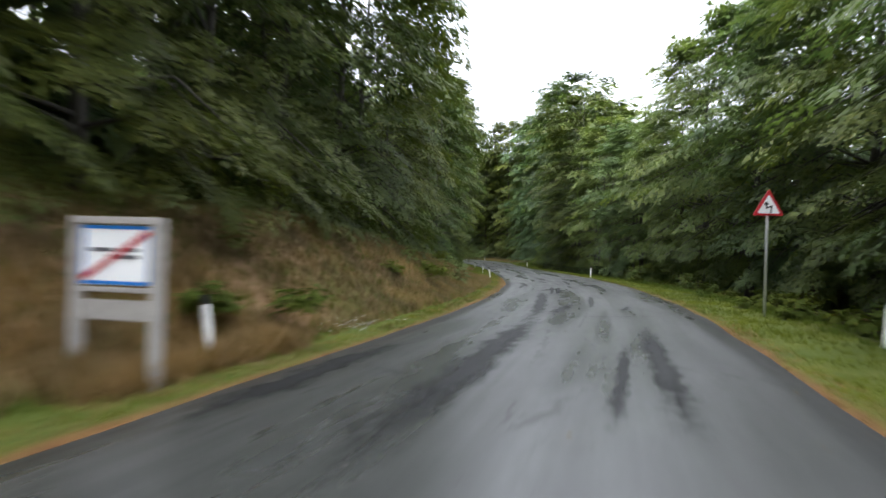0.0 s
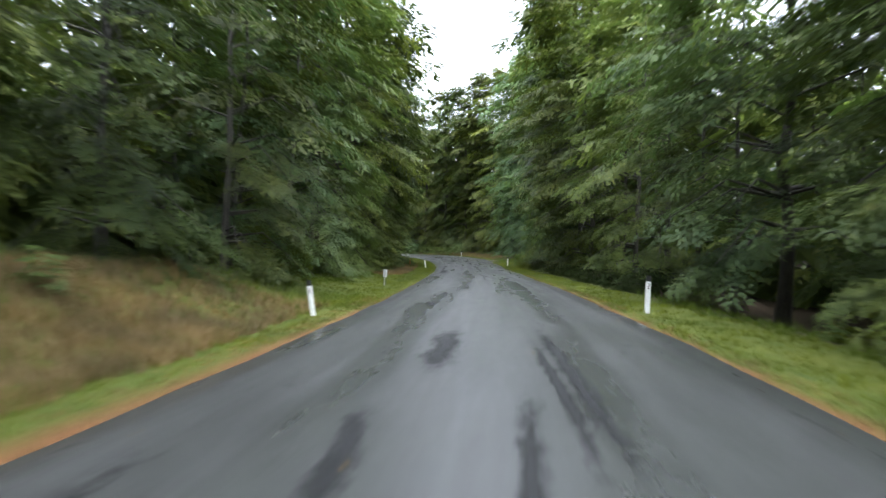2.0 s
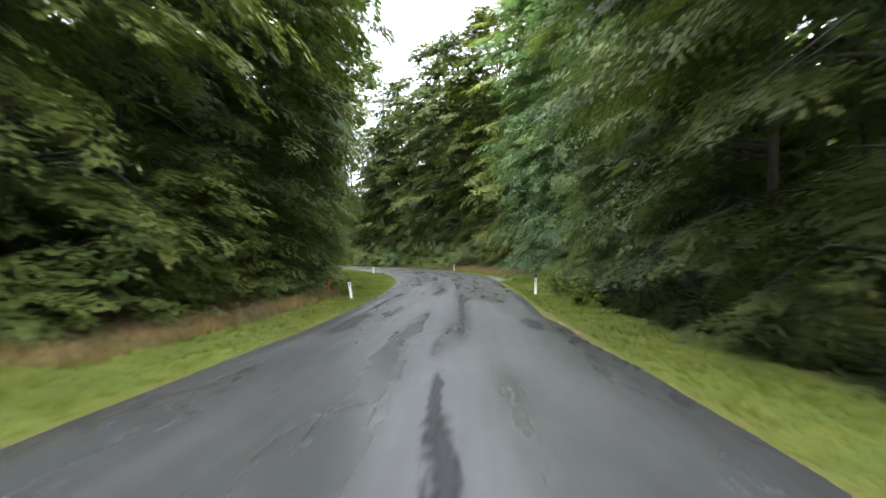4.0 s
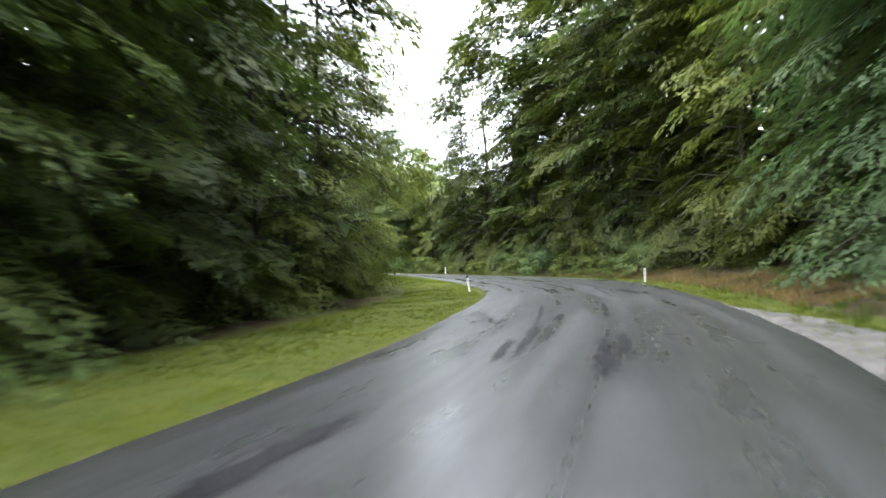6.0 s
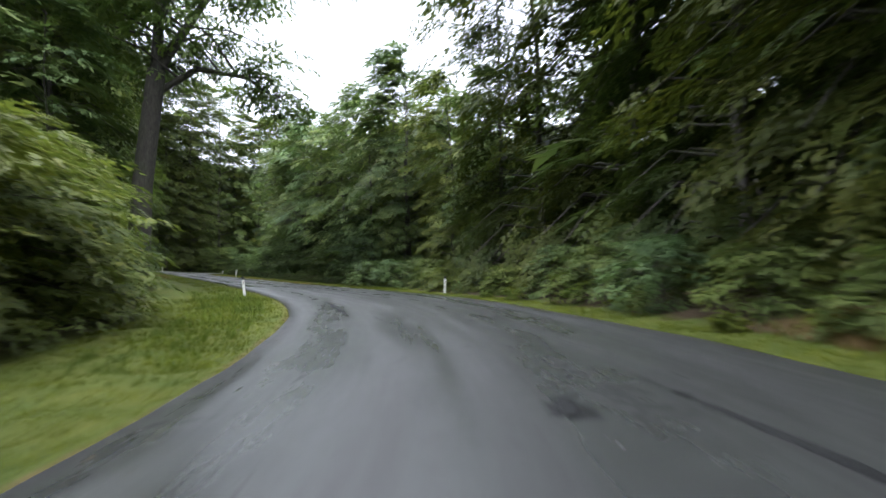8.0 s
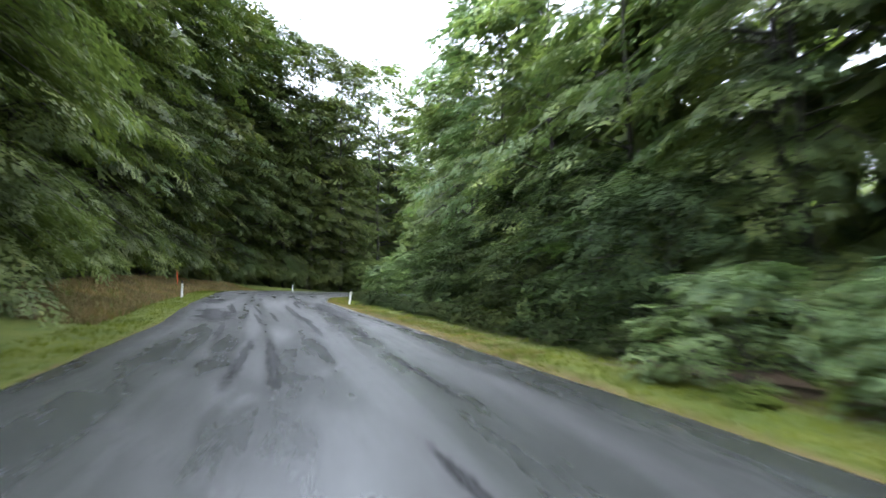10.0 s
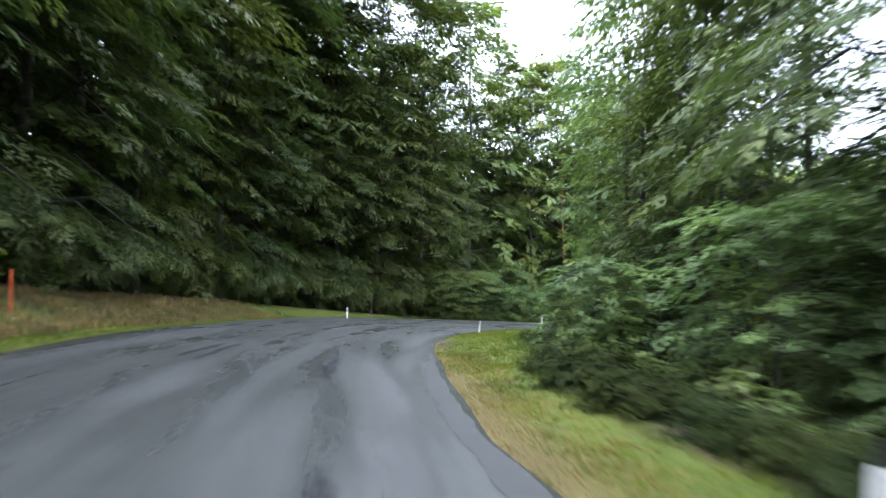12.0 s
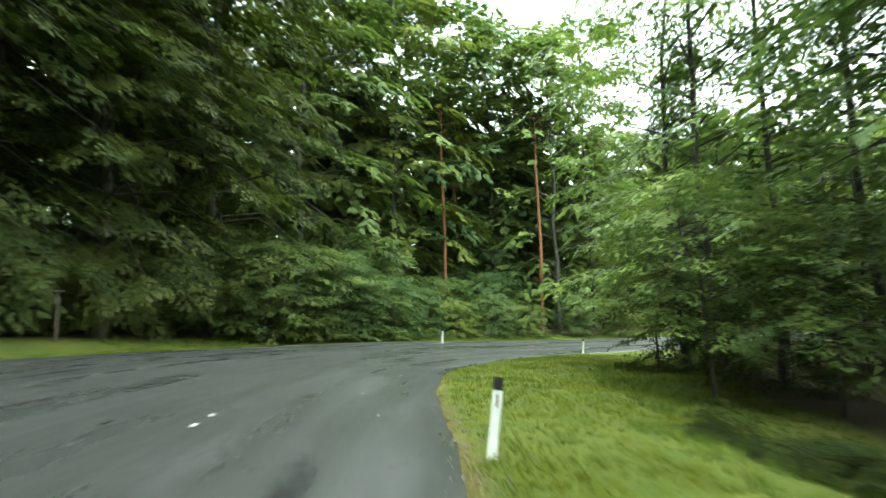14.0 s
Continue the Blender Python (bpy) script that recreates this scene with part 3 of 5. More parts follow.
def tube(points, radii, sides=8):
    """Corners and faces of a tapered tube along points."""
    p, r = np.array(points, float), np.array(radii, float)
    t = np.gradient(p, axis=0)
    t /= np.linalg.norm(t, axis=1)[:, None] + 1e-9
    ref = np.where(np.abs(t[:, 2:3]) > 0.8, [[1.0, 0, 0]], [[0, 0, 1.0]])
    a = np.cross(t, ref)
    a /= np.linalg.norm(a, axis=1)[:, None]
    b = np.cross(t, a)
    ang = np.linspace(0, 2 * math.pi, sides, endpoint=False)
    ring = np.cos(ang)[None, :, None] * a[:, None] + np.sin(ang)[None, :, None] * b[:, None]
    co = (p[:, None] + ring * r[:, None, None]).reshape(-1, 3)
    f = []
    for i in range(len(p) - 1):
        for k in range(sides):
            k2 = (k + 1) % sides
            f.append((i * sides + k, i * sides + k2, (i + 1) * sides + k2, (i + 1) * sides + k))
    return co, np.array(f)


# ---- trees ----
def spray(rng, leaves, length, width, size):
    """A flat drooping frond along +x: leaves set alternately on side twigs, as (corners, faces)."""
    twigs = max(4, int(leaves / 6))
    per = max(2, -(-leaves // twigs))
    j = np.repeat(np.arange(twigs), per)
    u = (j + 0.35 + rng.uniform(-0.3, 0.3, len(j))) / twigs
    side = np.where(j % 2, 1.0, -1.0)
    ang = 0.95 - 0.5 * u + rng.normal(0, 0.12, twigs)[j]
    reach = width * 0.62 * np.sin(np.clip(u * 0.8 + 0.16, 0, 1) * math.pi) * rng.uniform(0.75, 1.15, twigs)[j]
    v = (np.tile(np.arange(per), twigs) + rng.uniform(0.1, 0.9, len(j))) / per * reach
    x, y = u * length * 0.92 + v * np.cos(ang), side * v * np.sin(ang)
    pos = np.stack([x, y, -0.26 * x * x / length - 0.24 * np.abs(y) + rng.normal(0, 0.022 * length, len(j))], 1)
    n = len(j)
    yaw = side * ang * 0.75 + np.where(rng.uniform(size=n) < 0.5, 0.55, -0.55) + rng.normal(0, 0.25, n)
    # leaves lie along the frond's own surface, a little uneven
    gx, gy = -0.52 * x / length + rng.normal(-0.06, 0.1, n), -0.24 * np.sign(y) + rng.normal(0, 0.12, n)
    d = np.stack([np.cos(yaw), np.sin(yaw), gx * np.cos(yaw) + gy * np.sin(yaw)], 1)
    w = np.stack([-np.sin(yaw), np.cos(yaw), -gx * np.sin(yaw) + gy * np.cos(yaw)], 1)
    sz = size * rng.uniform(0.65, 1.25, n)[:, None]
    co = np.stack([pos + w * sz * 0.3, pos - w * sz * 0.3, pos + d * sz], 1).reshape(-1, 3)
    return co, np.arange(n * 3).reshape(-1, 3)


def placed(piece, at, yaw, pitch, scale, roll=0.0):
    m = np.array((Euler((roll, pitch, yaw))).to_matrix())
    return piece[0] @ m.T * scale + np.array(at), piece[1]


def broadleaf(seed, tall, wide, low, boughs, per, leaves, size, trunk_r=0.22, full=0.6, facing=0.0, fan=2.0, bend=0.13, fine=0.0, tier=0.0, droop=0.0, shelf=1.0):
    """Corners and faces of a trunk with limbs, and of a crown of leaf fronds on those limbs. facing: the share of limbs
    set on one side (+x), to fill the side that the camera on the road sees. fine: up to this height the limbs stand
    closer and the leaves are
    smaller. tier: the height between layers of limbs. droop: how far the limbs hang, as a share of their length. shelf:
    how much shorter the lowest limbs are than those that spread above them."""
    rng = np.random.default_rng(seed)
    fans = [spray(rng, int(leaves * (1.7 if fine else 1)), fan, fan * 0.8, size * (0.66 if fine else 1)) for _ in range(6)]
    coarse = [spray(rng, int(leaves * 0.95), fan * 1.1, fan * 0.95, size * 1.18) for _ in range(4)]
    small = [spray(rng, int(leaves * 2.2), fan * 0.85, fan * 0.7, size * 0.44) for _ in range(6)]
    tz = np.linspace(-0.4, tall * 0.93, 9)
    off = np.cumsum(rng.normal(0, bend, (9, 2)), 0)
    tp = np.stack([off[:, 0], off[:, 1], tz], 1)
    wood = [tube(tp, trunk_r * (1 - 0.88 * np.linspace(0, 1, 9)) + np.array([0.2] + [0] * 8) * trunk_r, 8)]
    crown = []
    for k in range(boughs):
        f = (k + rng.uniform(0, 1)) / boughs
        if fine:
            f = f ** 1.25
        h = low + (tall - low) * f
        if tier and h < 11:
            h = max(round(h / tier) * tier + rng.normal(0, 0.12 * tier), low)
        az = rng.normal(0, 0.8) if rng.uniform() < facing else k * 2.39996 + rng.normal(0, 0.3)
        r = wide * (0.7 + 0.3 * math.sin(min(f * 2.5 + 0.4, math.pi / 2))) * max(1 - max(f - full, 0) / (1 - full), 0.05) ** 0.7 * rng.uniform(0.6, 1.12) * float(np.interp(h, (2.5, 9), (shelf, 2 - shelf)))
        base = min(h * 0.95 + droop * r * 0.55, tall * 0.92)
        root = np.array([np.interp(base, tz, tp[:, 0]), np.interp(base, tz, tp[:, 1]), base])
        rise = (f - 0.2) * 0.75 - droop * (1 - 0.6 * f)
        tip = root + np.array([math.cos(az) * r, math.sin(az) * r, max(r * rise, 0.35 - base)])
        mid = (root + tip) / 2 + np.array([0, 0, (0.15 + 0.35 * droop) * r])
        wood.append(tube([root, mid, tip], [0.32 * trunk_r * (1.15 - f), 0.18 * trunk_r * (1.15 - f), 0.012], 4))
        kinds = small if h < fine else coarse if fine and h > 15.5 else fans
        for j in range(per + (1 if h < fine else 3 if tier > 1.5 and h < 16 else 0)):
            q = rng.uniform(0.22, 1.0) ** 0.65
            c = (1 - q) ** 2 * root + 2 * q * (1 - q) * mid + q * q * tip
            way = 2 * (1 - q) * (mid - root) + 2 * q * (tip - mid)
            side = rng.normal(0, 0.17 * r + 0.1) * (0.4 + q)
            c = c + np.array([-math.sin(az) * side, math.cos(az) * side, rng.normal(0, 0.09) - 0.18 * abs(side)])
            dip = math.atan2(-way[2], math.hypot(way[0], way[1])) if droop else 0.05
            crown.append(placed(kinds[int(rng.integers(len(kinds)))], c, az + np.sign(side) * abs(rng.normal(0.2, 0.45)), 0.7 * dip + rng.normal(0, 0.14) - 0.5 * max(f - 0.75, 0), rng.uniform(0.7, 1.2), rng.normal(0, 0.14)))
    return joined(wood), joined(crown)


def forked(seed):
    """A big oak-like tree whose trunk forks high up, with an airy crown."""
    rng = np.random.default_rng(seed)
    fans = [spray(rng, 34, 1.5, 1.3, 0.24) for _ in range(5)]
    stem = [(0, 0, -0.4), (0.25, 0, 5.0), (0.9, 0.1, 10.9)]
    a = [(0.9, 0.1, 10.9), (1.0, 0.2, 13.4), (1.3, 0.1, 16.2), (1.2, 0.4, 19.5)]
    c = [(0.9, 0.1, 10.9), (2.2, 0.3, 13.2), (3.5, 0.2, 15.4), (4.4, 0.4, 19)]
    e = [(0.7, 0.1, 9.6), (2.8, 0.0, 11.2), (5.2, -0.2, 11.0), (7.0, -0.4, 9.8)]
    wood = [tube(stem, [0.6, 0.5, 0.45], 10), tube(a, [0.3, 0.25, 0.17, 0.05], 8), tube(c, [0.3, 0.24, 0.15, 0.04], 8), tube(e, [0.2, 0.16, 0.1, 0.03], 7)]
    crown = []
    for k in range(58):
        path = np.array((a, c, a, c, e)[k % 5])
        q = rng.uniform(0.35, 3.0)
        root = path[int(q)] * (1 - q % 1) + path[min(int(q) + 1, 3)] * (q % 1)
        az, r = k * 2.39996, rng.uniform(2.8, 7.4) if k % 5 < 4 else rng.uniform(1.5, 4.0)
        tip = root + np.array([math.cos(az) * r, math.sin(az) * r, rng.uniform(-0.6, 1.8)])
        mid = (root + tip) / 2 + np.array([0, 0, 0.4])
        wood.append(tube([root, mid, tip], [0.08, 0.05, 0.015], 5))
        for j in range(15):
            u = rng.uniform(0.3, 1.08)
            crown.append(placed(fans[int(rng.integers(5))], root * (1 - u) + tip * u + rng.normal(0, 0.45, 3), rng.uniform(0, 6.28), rng.normal(0.1, 0.3), rng.uniform(0.7, 1.1)))
    return joined(wood), joined(crown)


def pine(seed, tall):
    """A pine with a bare reddish stem and a small flat crown."""
    rng = np.random.default_rng(seed)
    fans = [spray(rng, 22, 1.3, 0.9, 0.3) for _ in range(3)]
    wood = [tube([(0, 0, -0.4), (0.15, 0.1, tall * 0.4), (-0.1, 0.25, tall * 0.75), (0, 0.2, tall)], [0.2, 0.16, 0.13, 0.04], 8)]
    crown = []
    for k in range(26):
        h = tall * rng.uniform(0.72, 1.0)
        az, r = k * 2.4, rng.uniform(1.0, 2.6)
        tip = np.array([math.cos(az) * r, math.sin(az) * r, h + rng.uniform(0, 0.8)])
        wood.append(tube([(0, 0.2, h), tip], [0.05, 0.015], 4))
        for j in range(4):
            u = rng.uniform(0.5, 1.0)
            crown.append(placed(fans[int(rng.integers(3))], np.array([0, 0.2, h]) * (1 - u) + tip * u, rng.uniform(0, 6.28), rng.normal(-0.2, 0.3), 0.9))
    return joined(wood), joined(crown)


def conifer(seed, tall, wide, low, whorls, leaves, size):
    rng = np.random.default_rng(seed)
    fans = [spray(rng, leaves, 1.5, 0.7, size) for _ in range(3)]
    wood = [tube([(0, 0, -0.3), (0.1, 0, tall * 0.5), (0, 0.05, tall)], [0.2, 0.12, 0.02], 8)]
    crown = []
    for k in range(whorls):
        f = k / whorls
        h = low + (tall - low) * f
        r = wide * (1 - f) ** 0.85 + 0.2
        for j in range(7):
            az = j * 0.9 + k * 1.3 + rng.normal(0, 0.2)
            rr = r * rng.uniform(0.75, 1.1)
            tip = np.array([math.cos(az) * rr, math.sin(az) * rr, h - 0.25 * rr])
            wood.append(tube([(0, 0, h), tip], [0.03, 0.008], 4))
            for q in np.arange(0.3, 1.01, max(0.8 / rr, 0.16)):
                crown.append(placed(fans[int(rng.integers(3))], tip * q + np.array([0, 0, h]) * (1 - q), az + rng.normal(0, 0.35), 0.25, rng.uniform(0.6, 0.95)))
    return joined(wood), joined(crown)


def make_tree(name, shape, bark, leaf, label, category="tree"):
    ob = new(name)
    (wc, wf), (cc, cf) = shape
    t = new("trunk", raw_mesh("trunk", wc, wf, [bark], True))
    c = new("crown", raw_mesh("crown", cc, cf, [leaf]))
    t.parent = c.parent = ob
    return tagged(ob, label, category)


BEECH = "tall beech with layered drooping green boughs at the forest edge"
HORN = "dense green hornbeam with branches down to the ground"
# skirted to the ground, and with bare lower stems
SKIRT = [make_tree("beech_tree", broadleaf(11, 27, 5.0, 0.7, 49, 11, 31, 0.33, full=0.74, facing=0.82, fine=7.5, tier=1.25, droop=0.3), M_BARK, M_BEECH, BEECH),
         make_tree("hornbeam_tree", broadleaf(13, 24, 4.8, 0.5, 47, 11, 31, 0.32, full=0.74, facing=0.82, fine=7.5, tier=1.25, droop=0.3), M_BARK, M_HORNBEAM, HORN),
         make_tree("beech_tree", broadleaf(14, 28, 5.2, 0.9, 51, 11, 31, 0.34, full=0.74, facing=0.82, fine=7.5, tier=1.25, droop=0.3), M_BARK, M_HORNBEAM, BEECH)]
HIGH = [make_tree("beech_tree", broadleaf(12, 28, 5.3, 2.6, 49, 11, 31, 0.34, full=0.74, facing=0.8, fine=8.5, tier=1.25, droop=0.3), M_BARK, M_BEECH, "tall beech with a bare lower stem and drooping boughs"),
        make_tree("beech_tree", broadleaf(15, 26, 5.1, 2.0, 47, 11, 31, 0.33, full=0.74, facing=0.8, fine=8.5, tier=1.25, droop=0.3), M_BARK, M_HORNBEAM, "tall beech with a bare lower stem and drooping boughs")]
# stands with wide gaps between their layered boughs; the first has shade in its leaf colour
GAPPY = [make_tree("beech_tree", broadleaf(25, 28, 5.2, 1.8, 44, 11, 31, 0.33, full=0.74, facing=0.8, fine=8.0, tier=2.0, droop=0.22, shelf=0.75), M_BARK, M_SHADE, "tall beech with separate layers of drooping boughs, leaves coloured dark for shade"),
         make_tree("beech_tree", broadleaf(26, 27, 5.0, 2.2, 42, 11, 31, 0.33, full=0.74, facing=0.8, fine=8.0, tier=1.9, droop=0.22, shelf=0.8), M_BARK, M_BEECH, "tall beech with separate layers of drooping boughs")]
GIANT = [make_tree("beech_tree", broadleaf(43, 39, 6.8, 2.4, 66, 12, 34, 0.33, 0.34, full=0.74, facing=0.8, fine=10.0, tier=2.0, droop=0.24, shelf=0.85), M_BARK, M_SHADE, "very tall beech with layers of drooping boughs, leaves coloured dark for shade"),
         make_tree("beech_tree", broadleaf(44, 38, 6.6, 1.8, 68, 12, 34, 0.33, 0.32, full=0.74, facing=0.8, fine=10.0, tier=1.5, droop=0.28), M_BARK, M_BEECH, "very tall beech with drooping green boughs")]
DOME = [make_tree("maple_tree", broadleaf(28, 21, 5.8, 3.2, 62, 10, 31, 0.33, 0.3, full=0.5, facing=0.45, fine=7.0, tier=1.7, droop=0.2, shelf=0.85), M_BARK, M_BEECH, "broad round-crowned tree with dark stems below"),
        make_tree("maple_tree", broadleaf(29, 19, 5.4, 2.8, 58, 10, 31, 0.33, 0.28, full=0.5, facing=0.45, fine=7.0, tier=1.7, droop=0.2, shelf=0.85), M_BARK, M_HORNBEAM, "broad round-crowned tree with dark stems below")]
SHADED = [make_tree("beech_tree", broadleaf(19, 27, 5.0, 0.7, 50, 11, 31, 0.33, full=0.74, facing=0.82, fine=7.5, tier=1.3, droop=0.3), M_BARK, M_SHADE, "tall beech with boughs hanging to the ground, leaves coloured dark for shade")]
HAZED = [make_tree("hornbeam_tree", broadleaf(27, 25, 5.0, 0.5, 47, 11, 31, 0.32, full=0.74, facing=0.82, fine=7.5, tier=1.25, droop=0.3), M_BARK, M_HAZE, "bluish green hornbeam with branches down to the ground, leaves paled for haze")]
BACK = [make_tree("forest_tree", broadleaf(21, 28, 5.5, 4.0, 34, 5, 12, 0.95, 0.24, fan=2.8), M_BARK, M_BEECH, "tall dark beech deeper in the forest"),
        make_tree("forest_tree", broadleaf(22, 26, 5.5, 1.5, 34, 5, 12, 0.95, 0.20, fan=2.8), M_BARK, M_HORNBEAM, "tall dark broadleaf tree deeper in the forest")]
DEEP = [make_tree("beech_tree", broadleaf(23, 28, 5.4, 2.2, 50, 9, 26, 0.42, full=0.74, tier=1.3, droop=0.25), M_BARK, M_BEECH, "tall beech behind the forest edge"),
        make_tree("beech_tree", broadleaf(24, 26, 5.2, 1.6, 50, 9, 26, 0.42, full=0.74, tier=1.3, droop=0.25), M_BARK, M_HORNBEAM, "tall beech behind the forest edge")]
AIRY = [make_tree("light_tree", broadleaf(16, 24, 4.2, 6.0, 46, 6, 20, 0.32, 0.2, 0.7), M_BARK, M_HORNBEAM, "slender tree with an airy crown against the sky"),
        make_tree("light_tree", broadleaf(17, 21, 4.0, 4.5, 44, 6, 20, 0.30, 0.17, 0.7), M_BARK, M_SHADE, "slender tree with an airy crown against the sky")]
BUSH = [make_tree("bush", broadleaf(31, 2.7, 1.6, 0.1, 22, 8, 36, 0.125, 0.04, 0.5, fan=0.9), M_BARK, M_HORNBEAM, "leafy green bush at the edge of the verge", "bush"),
        make_tree("bush", broadleaf(32, 1.7, 1.3, 0.05, 20, 8, 34, 0.115, 0.03, 0.5, fan=0.8), M_BARK, M_BEECH, "low leafy bush at the edge of the verge", "bush")]
SMALL = [make_tree("small_tree", broadleaf(33, 6.0, 2.6, 0.7, 40, 9, 38, 0.165, 0.08, 0.55, fan=1.3), M_BARK, M_HORNBEAM, "young light green hornbeam on the grass", "tree"),
         make_tree("small_tree", broadleaf(34, 5.0, 2.9, 0.25, 40, 9, 38, 0.165, 0.08, 0.55, fan=1.3), M_BARK, M_BEECH, "bushy young beech at the forest edge", "tree")]
# shrubs whose leaf colour carries the shade they stand in
SHADED_SHRUB = [make_tree("hazel_shrub", broadleaf(36, 6.0, 2.5, 0.6, 42, 10, 46, 0.115, 0.08, 0.55, fan=1.2), M_BARK, M_SHRUB_SHADE, "tall shrub under the trees, its leaves coloured dark for shade", "shrub"),
         make_tree("hazel_shrub", broadleaf(37, 4.8, 2.7, 0.25, 42, 10, 46, 0.115, 0.08, 0.55, fan=1.2), M_BARK, M_SHRUB_SHADE, "broad shrub under the trees, its leaves coloured dark for shade", "shrub")]
used = set()


def plant(kind, x, y, turn, scale, group="", sink=0.1, label=""):
    m = pose(x, y, height(x, y) - sink, 0, 0, turn)
    if kind in used:
        ob = copy_thing(kind, m)
    else:
        used.add(kind)
        ob = kind
        ob.matrix_basis = m
    ob.scale = (scale,) * 3
    return tagged(ob, label, group=group)


def clear(x, y, margin):
    i, off = nearest(x, y)
    return math.hypot(x - LINE[i, 0], y - LINE[i, 1]) - HALF[i] > margin


rng = random.Random(5)
# how far off the asphalt the first row of stems stands, how likely it is skirted to the ground, and how tall it is
ROW = {-1: knots((-60, 8.0), (22, 8.2), (32, 9.6), (48, 9.4), (60, 7.5), (95, 8.5), (110, 8.5), (122, 9.6), (145, 10.4), (165, 10), (185, 9.0), (240, 10), (330, 10)),
       1: knots((-60, 9.0), (30, 8.5), (56, 6.8), (64, 6.3), (86, 6.5), (96, 8.2), (104, 9.8), (122, 11.0), (134, 9.6), (150, 9.2), (165, 8.8), (175, 8.8), (205, 8.5), (225, 11), (240, 16), (262, 17), (285, 10), (330, 9))}
LOW = {-1: knots((-60, 1.0), (40, 1.0), (80, 1), (190, 1), (205, 0.45), (262, 0.45), (270, 1), (330, 1)),
       1: knots((-60, 0.1), (30, 0.1), (48, 1), (75, 1), (82, 0.3), (95, 0.9), (150, 0.9), (230, 0.8), (240, 0.1), (262, 0.1), (275, 0.9), (330, 0.9))}
TALL = {-1: knots((-60, 1.0), (30, 0.98), (40, 0.85), (50, 0.76), (58, 0.78), (78, 0.85), (92, 1.1), (118, 1.1), (130, 0.98), (152, 0.9), (157, 0.3), (188, 0.3), (195, 1.0), (212, 1.15), (225, 1.35), (240, 1.5), (275, 1.5), (300, 1.3), (330, 1.3)),
        1: knots((-60, 0.7), (20, 0.68), (36, 0.74), (46, 0.70), (64, 0.68), (78, 0.76), (88, 0.9), (98, 1.1), (115, 1.3), (175, 1.33), (180, 1.1), (183, 0.62), (194, 0.62), (200, 0.85), (225, 1.05), (280, 1.0), (290, 0.62), (330, 0.62))}
for side in (-1, 1):
    s = -14.0
    while s < 322:
        i = int(round(s + S0))
        low_growth = TALL[side][i] < 0.5
        x, y, z = spot(s, side, ROW[side][i] + rng.uniform(-0.8, 1.2))
        # trees before s = 1 are unseen, added to close in the light
        hidden = s < 1 or s > 306
        opening = (side > 0 and 198 < s < 292) or (side < 0 and 291 < s < 318)
        if clear(x, y, 5.5) and not opening:
            face = math.degrees(math.atan2(-side * RIGHT[i, 1], -side * RIGHT[i, 0]))
            if low_growth:
                plant((SMALL[1], SHADED_SHRUB[0])[rng.random() < 0.6], x, y, rng.uniform(0, 360), float(np.interp(s, (155, 166, 188), (1.8, 1.2, 0.95))) * rng.uniform(0.8, 1.15), "young trees in the bend")
            elif hidden:
                plant(rng.choice(BACK), x, y, rng.uniform(0, 360), TALL[side][i], "forest edge")
            else:
                # stretches that lie in shade or haze get the darkened or lightened leaf colours
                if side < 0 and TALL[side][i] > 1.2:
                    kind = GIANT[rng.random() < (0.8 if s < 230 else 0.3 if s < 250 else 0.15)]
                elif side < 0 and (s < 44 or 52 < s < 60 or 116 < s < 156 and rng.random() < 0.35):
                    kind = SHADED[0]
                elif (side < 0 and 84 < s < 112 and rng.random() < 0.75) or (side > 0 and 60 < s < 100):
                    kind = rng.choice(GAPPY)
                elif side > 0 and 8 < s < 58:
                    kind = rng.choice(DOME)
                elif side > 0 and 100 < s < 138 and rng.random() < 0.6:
                    kind = HAZED[0]
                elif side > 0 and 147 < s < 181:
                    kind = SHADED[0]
                else:
                    kind = rng.choice((HIGH[0], SKIRT[0])) if side < 0 and 195 < s < 225 else SKIRT[0] if side < 0 and (s < 53 or 116 < s < 156 and rng.random() < 0.7) else rng.choice(SKIRT if rng.random() < LOW[side][i] else HIGH)
                plant(kind, x, y, face + rng.uniform(-35, 35), (1.3 if kind in DOME else 0.71 if kind in GIANT else 1.0) * TALL[side][i] * rng.uniform(0.88, 1.12), "forest edge")
        s += rng.uniform(2.6, 3.8) if low_growth else rng.uniform(5.0, 6.4) if side < 0 and s > 195 else rng.uniform(5.0, 6.8)
    # the second row, deeper in the forest
    s, d0 = -18.0, 14
    while s < 330:
        i = int(round(s + S0))
        if TALL[side][i] < 0.5:
            x, y, z = spot(s, side, d0 + rng.uniform(-2, 2))
            if clear(x, y, d0 - 5):
                plant(SMALL[1], x, y, rng.uniform(0, 360), rng.uniform(1.1, 1.6), "young trees in the bend")
        elif (side > 0 and 198 < s < 292) or (side < 0 and 284 < s < 322):
            pass
        else:
            x, y, z = spot(s, side, d0 + max(ROW[side][i] - 9, 0) + rng.uniform(-2, 2))
            if clear(x, y, d0 - 4.5):
                plant(rng.choice(DEEP if side < 0 and (s > 200 or s < 62) else BACK), x, y, rng.uniform(0, 360), max(TALL[side][i], 0.6) * rng.uniform(0.85, 1.1), "forest behind")
        s += 6.5 * rng.uniform(0.8, 1.2)


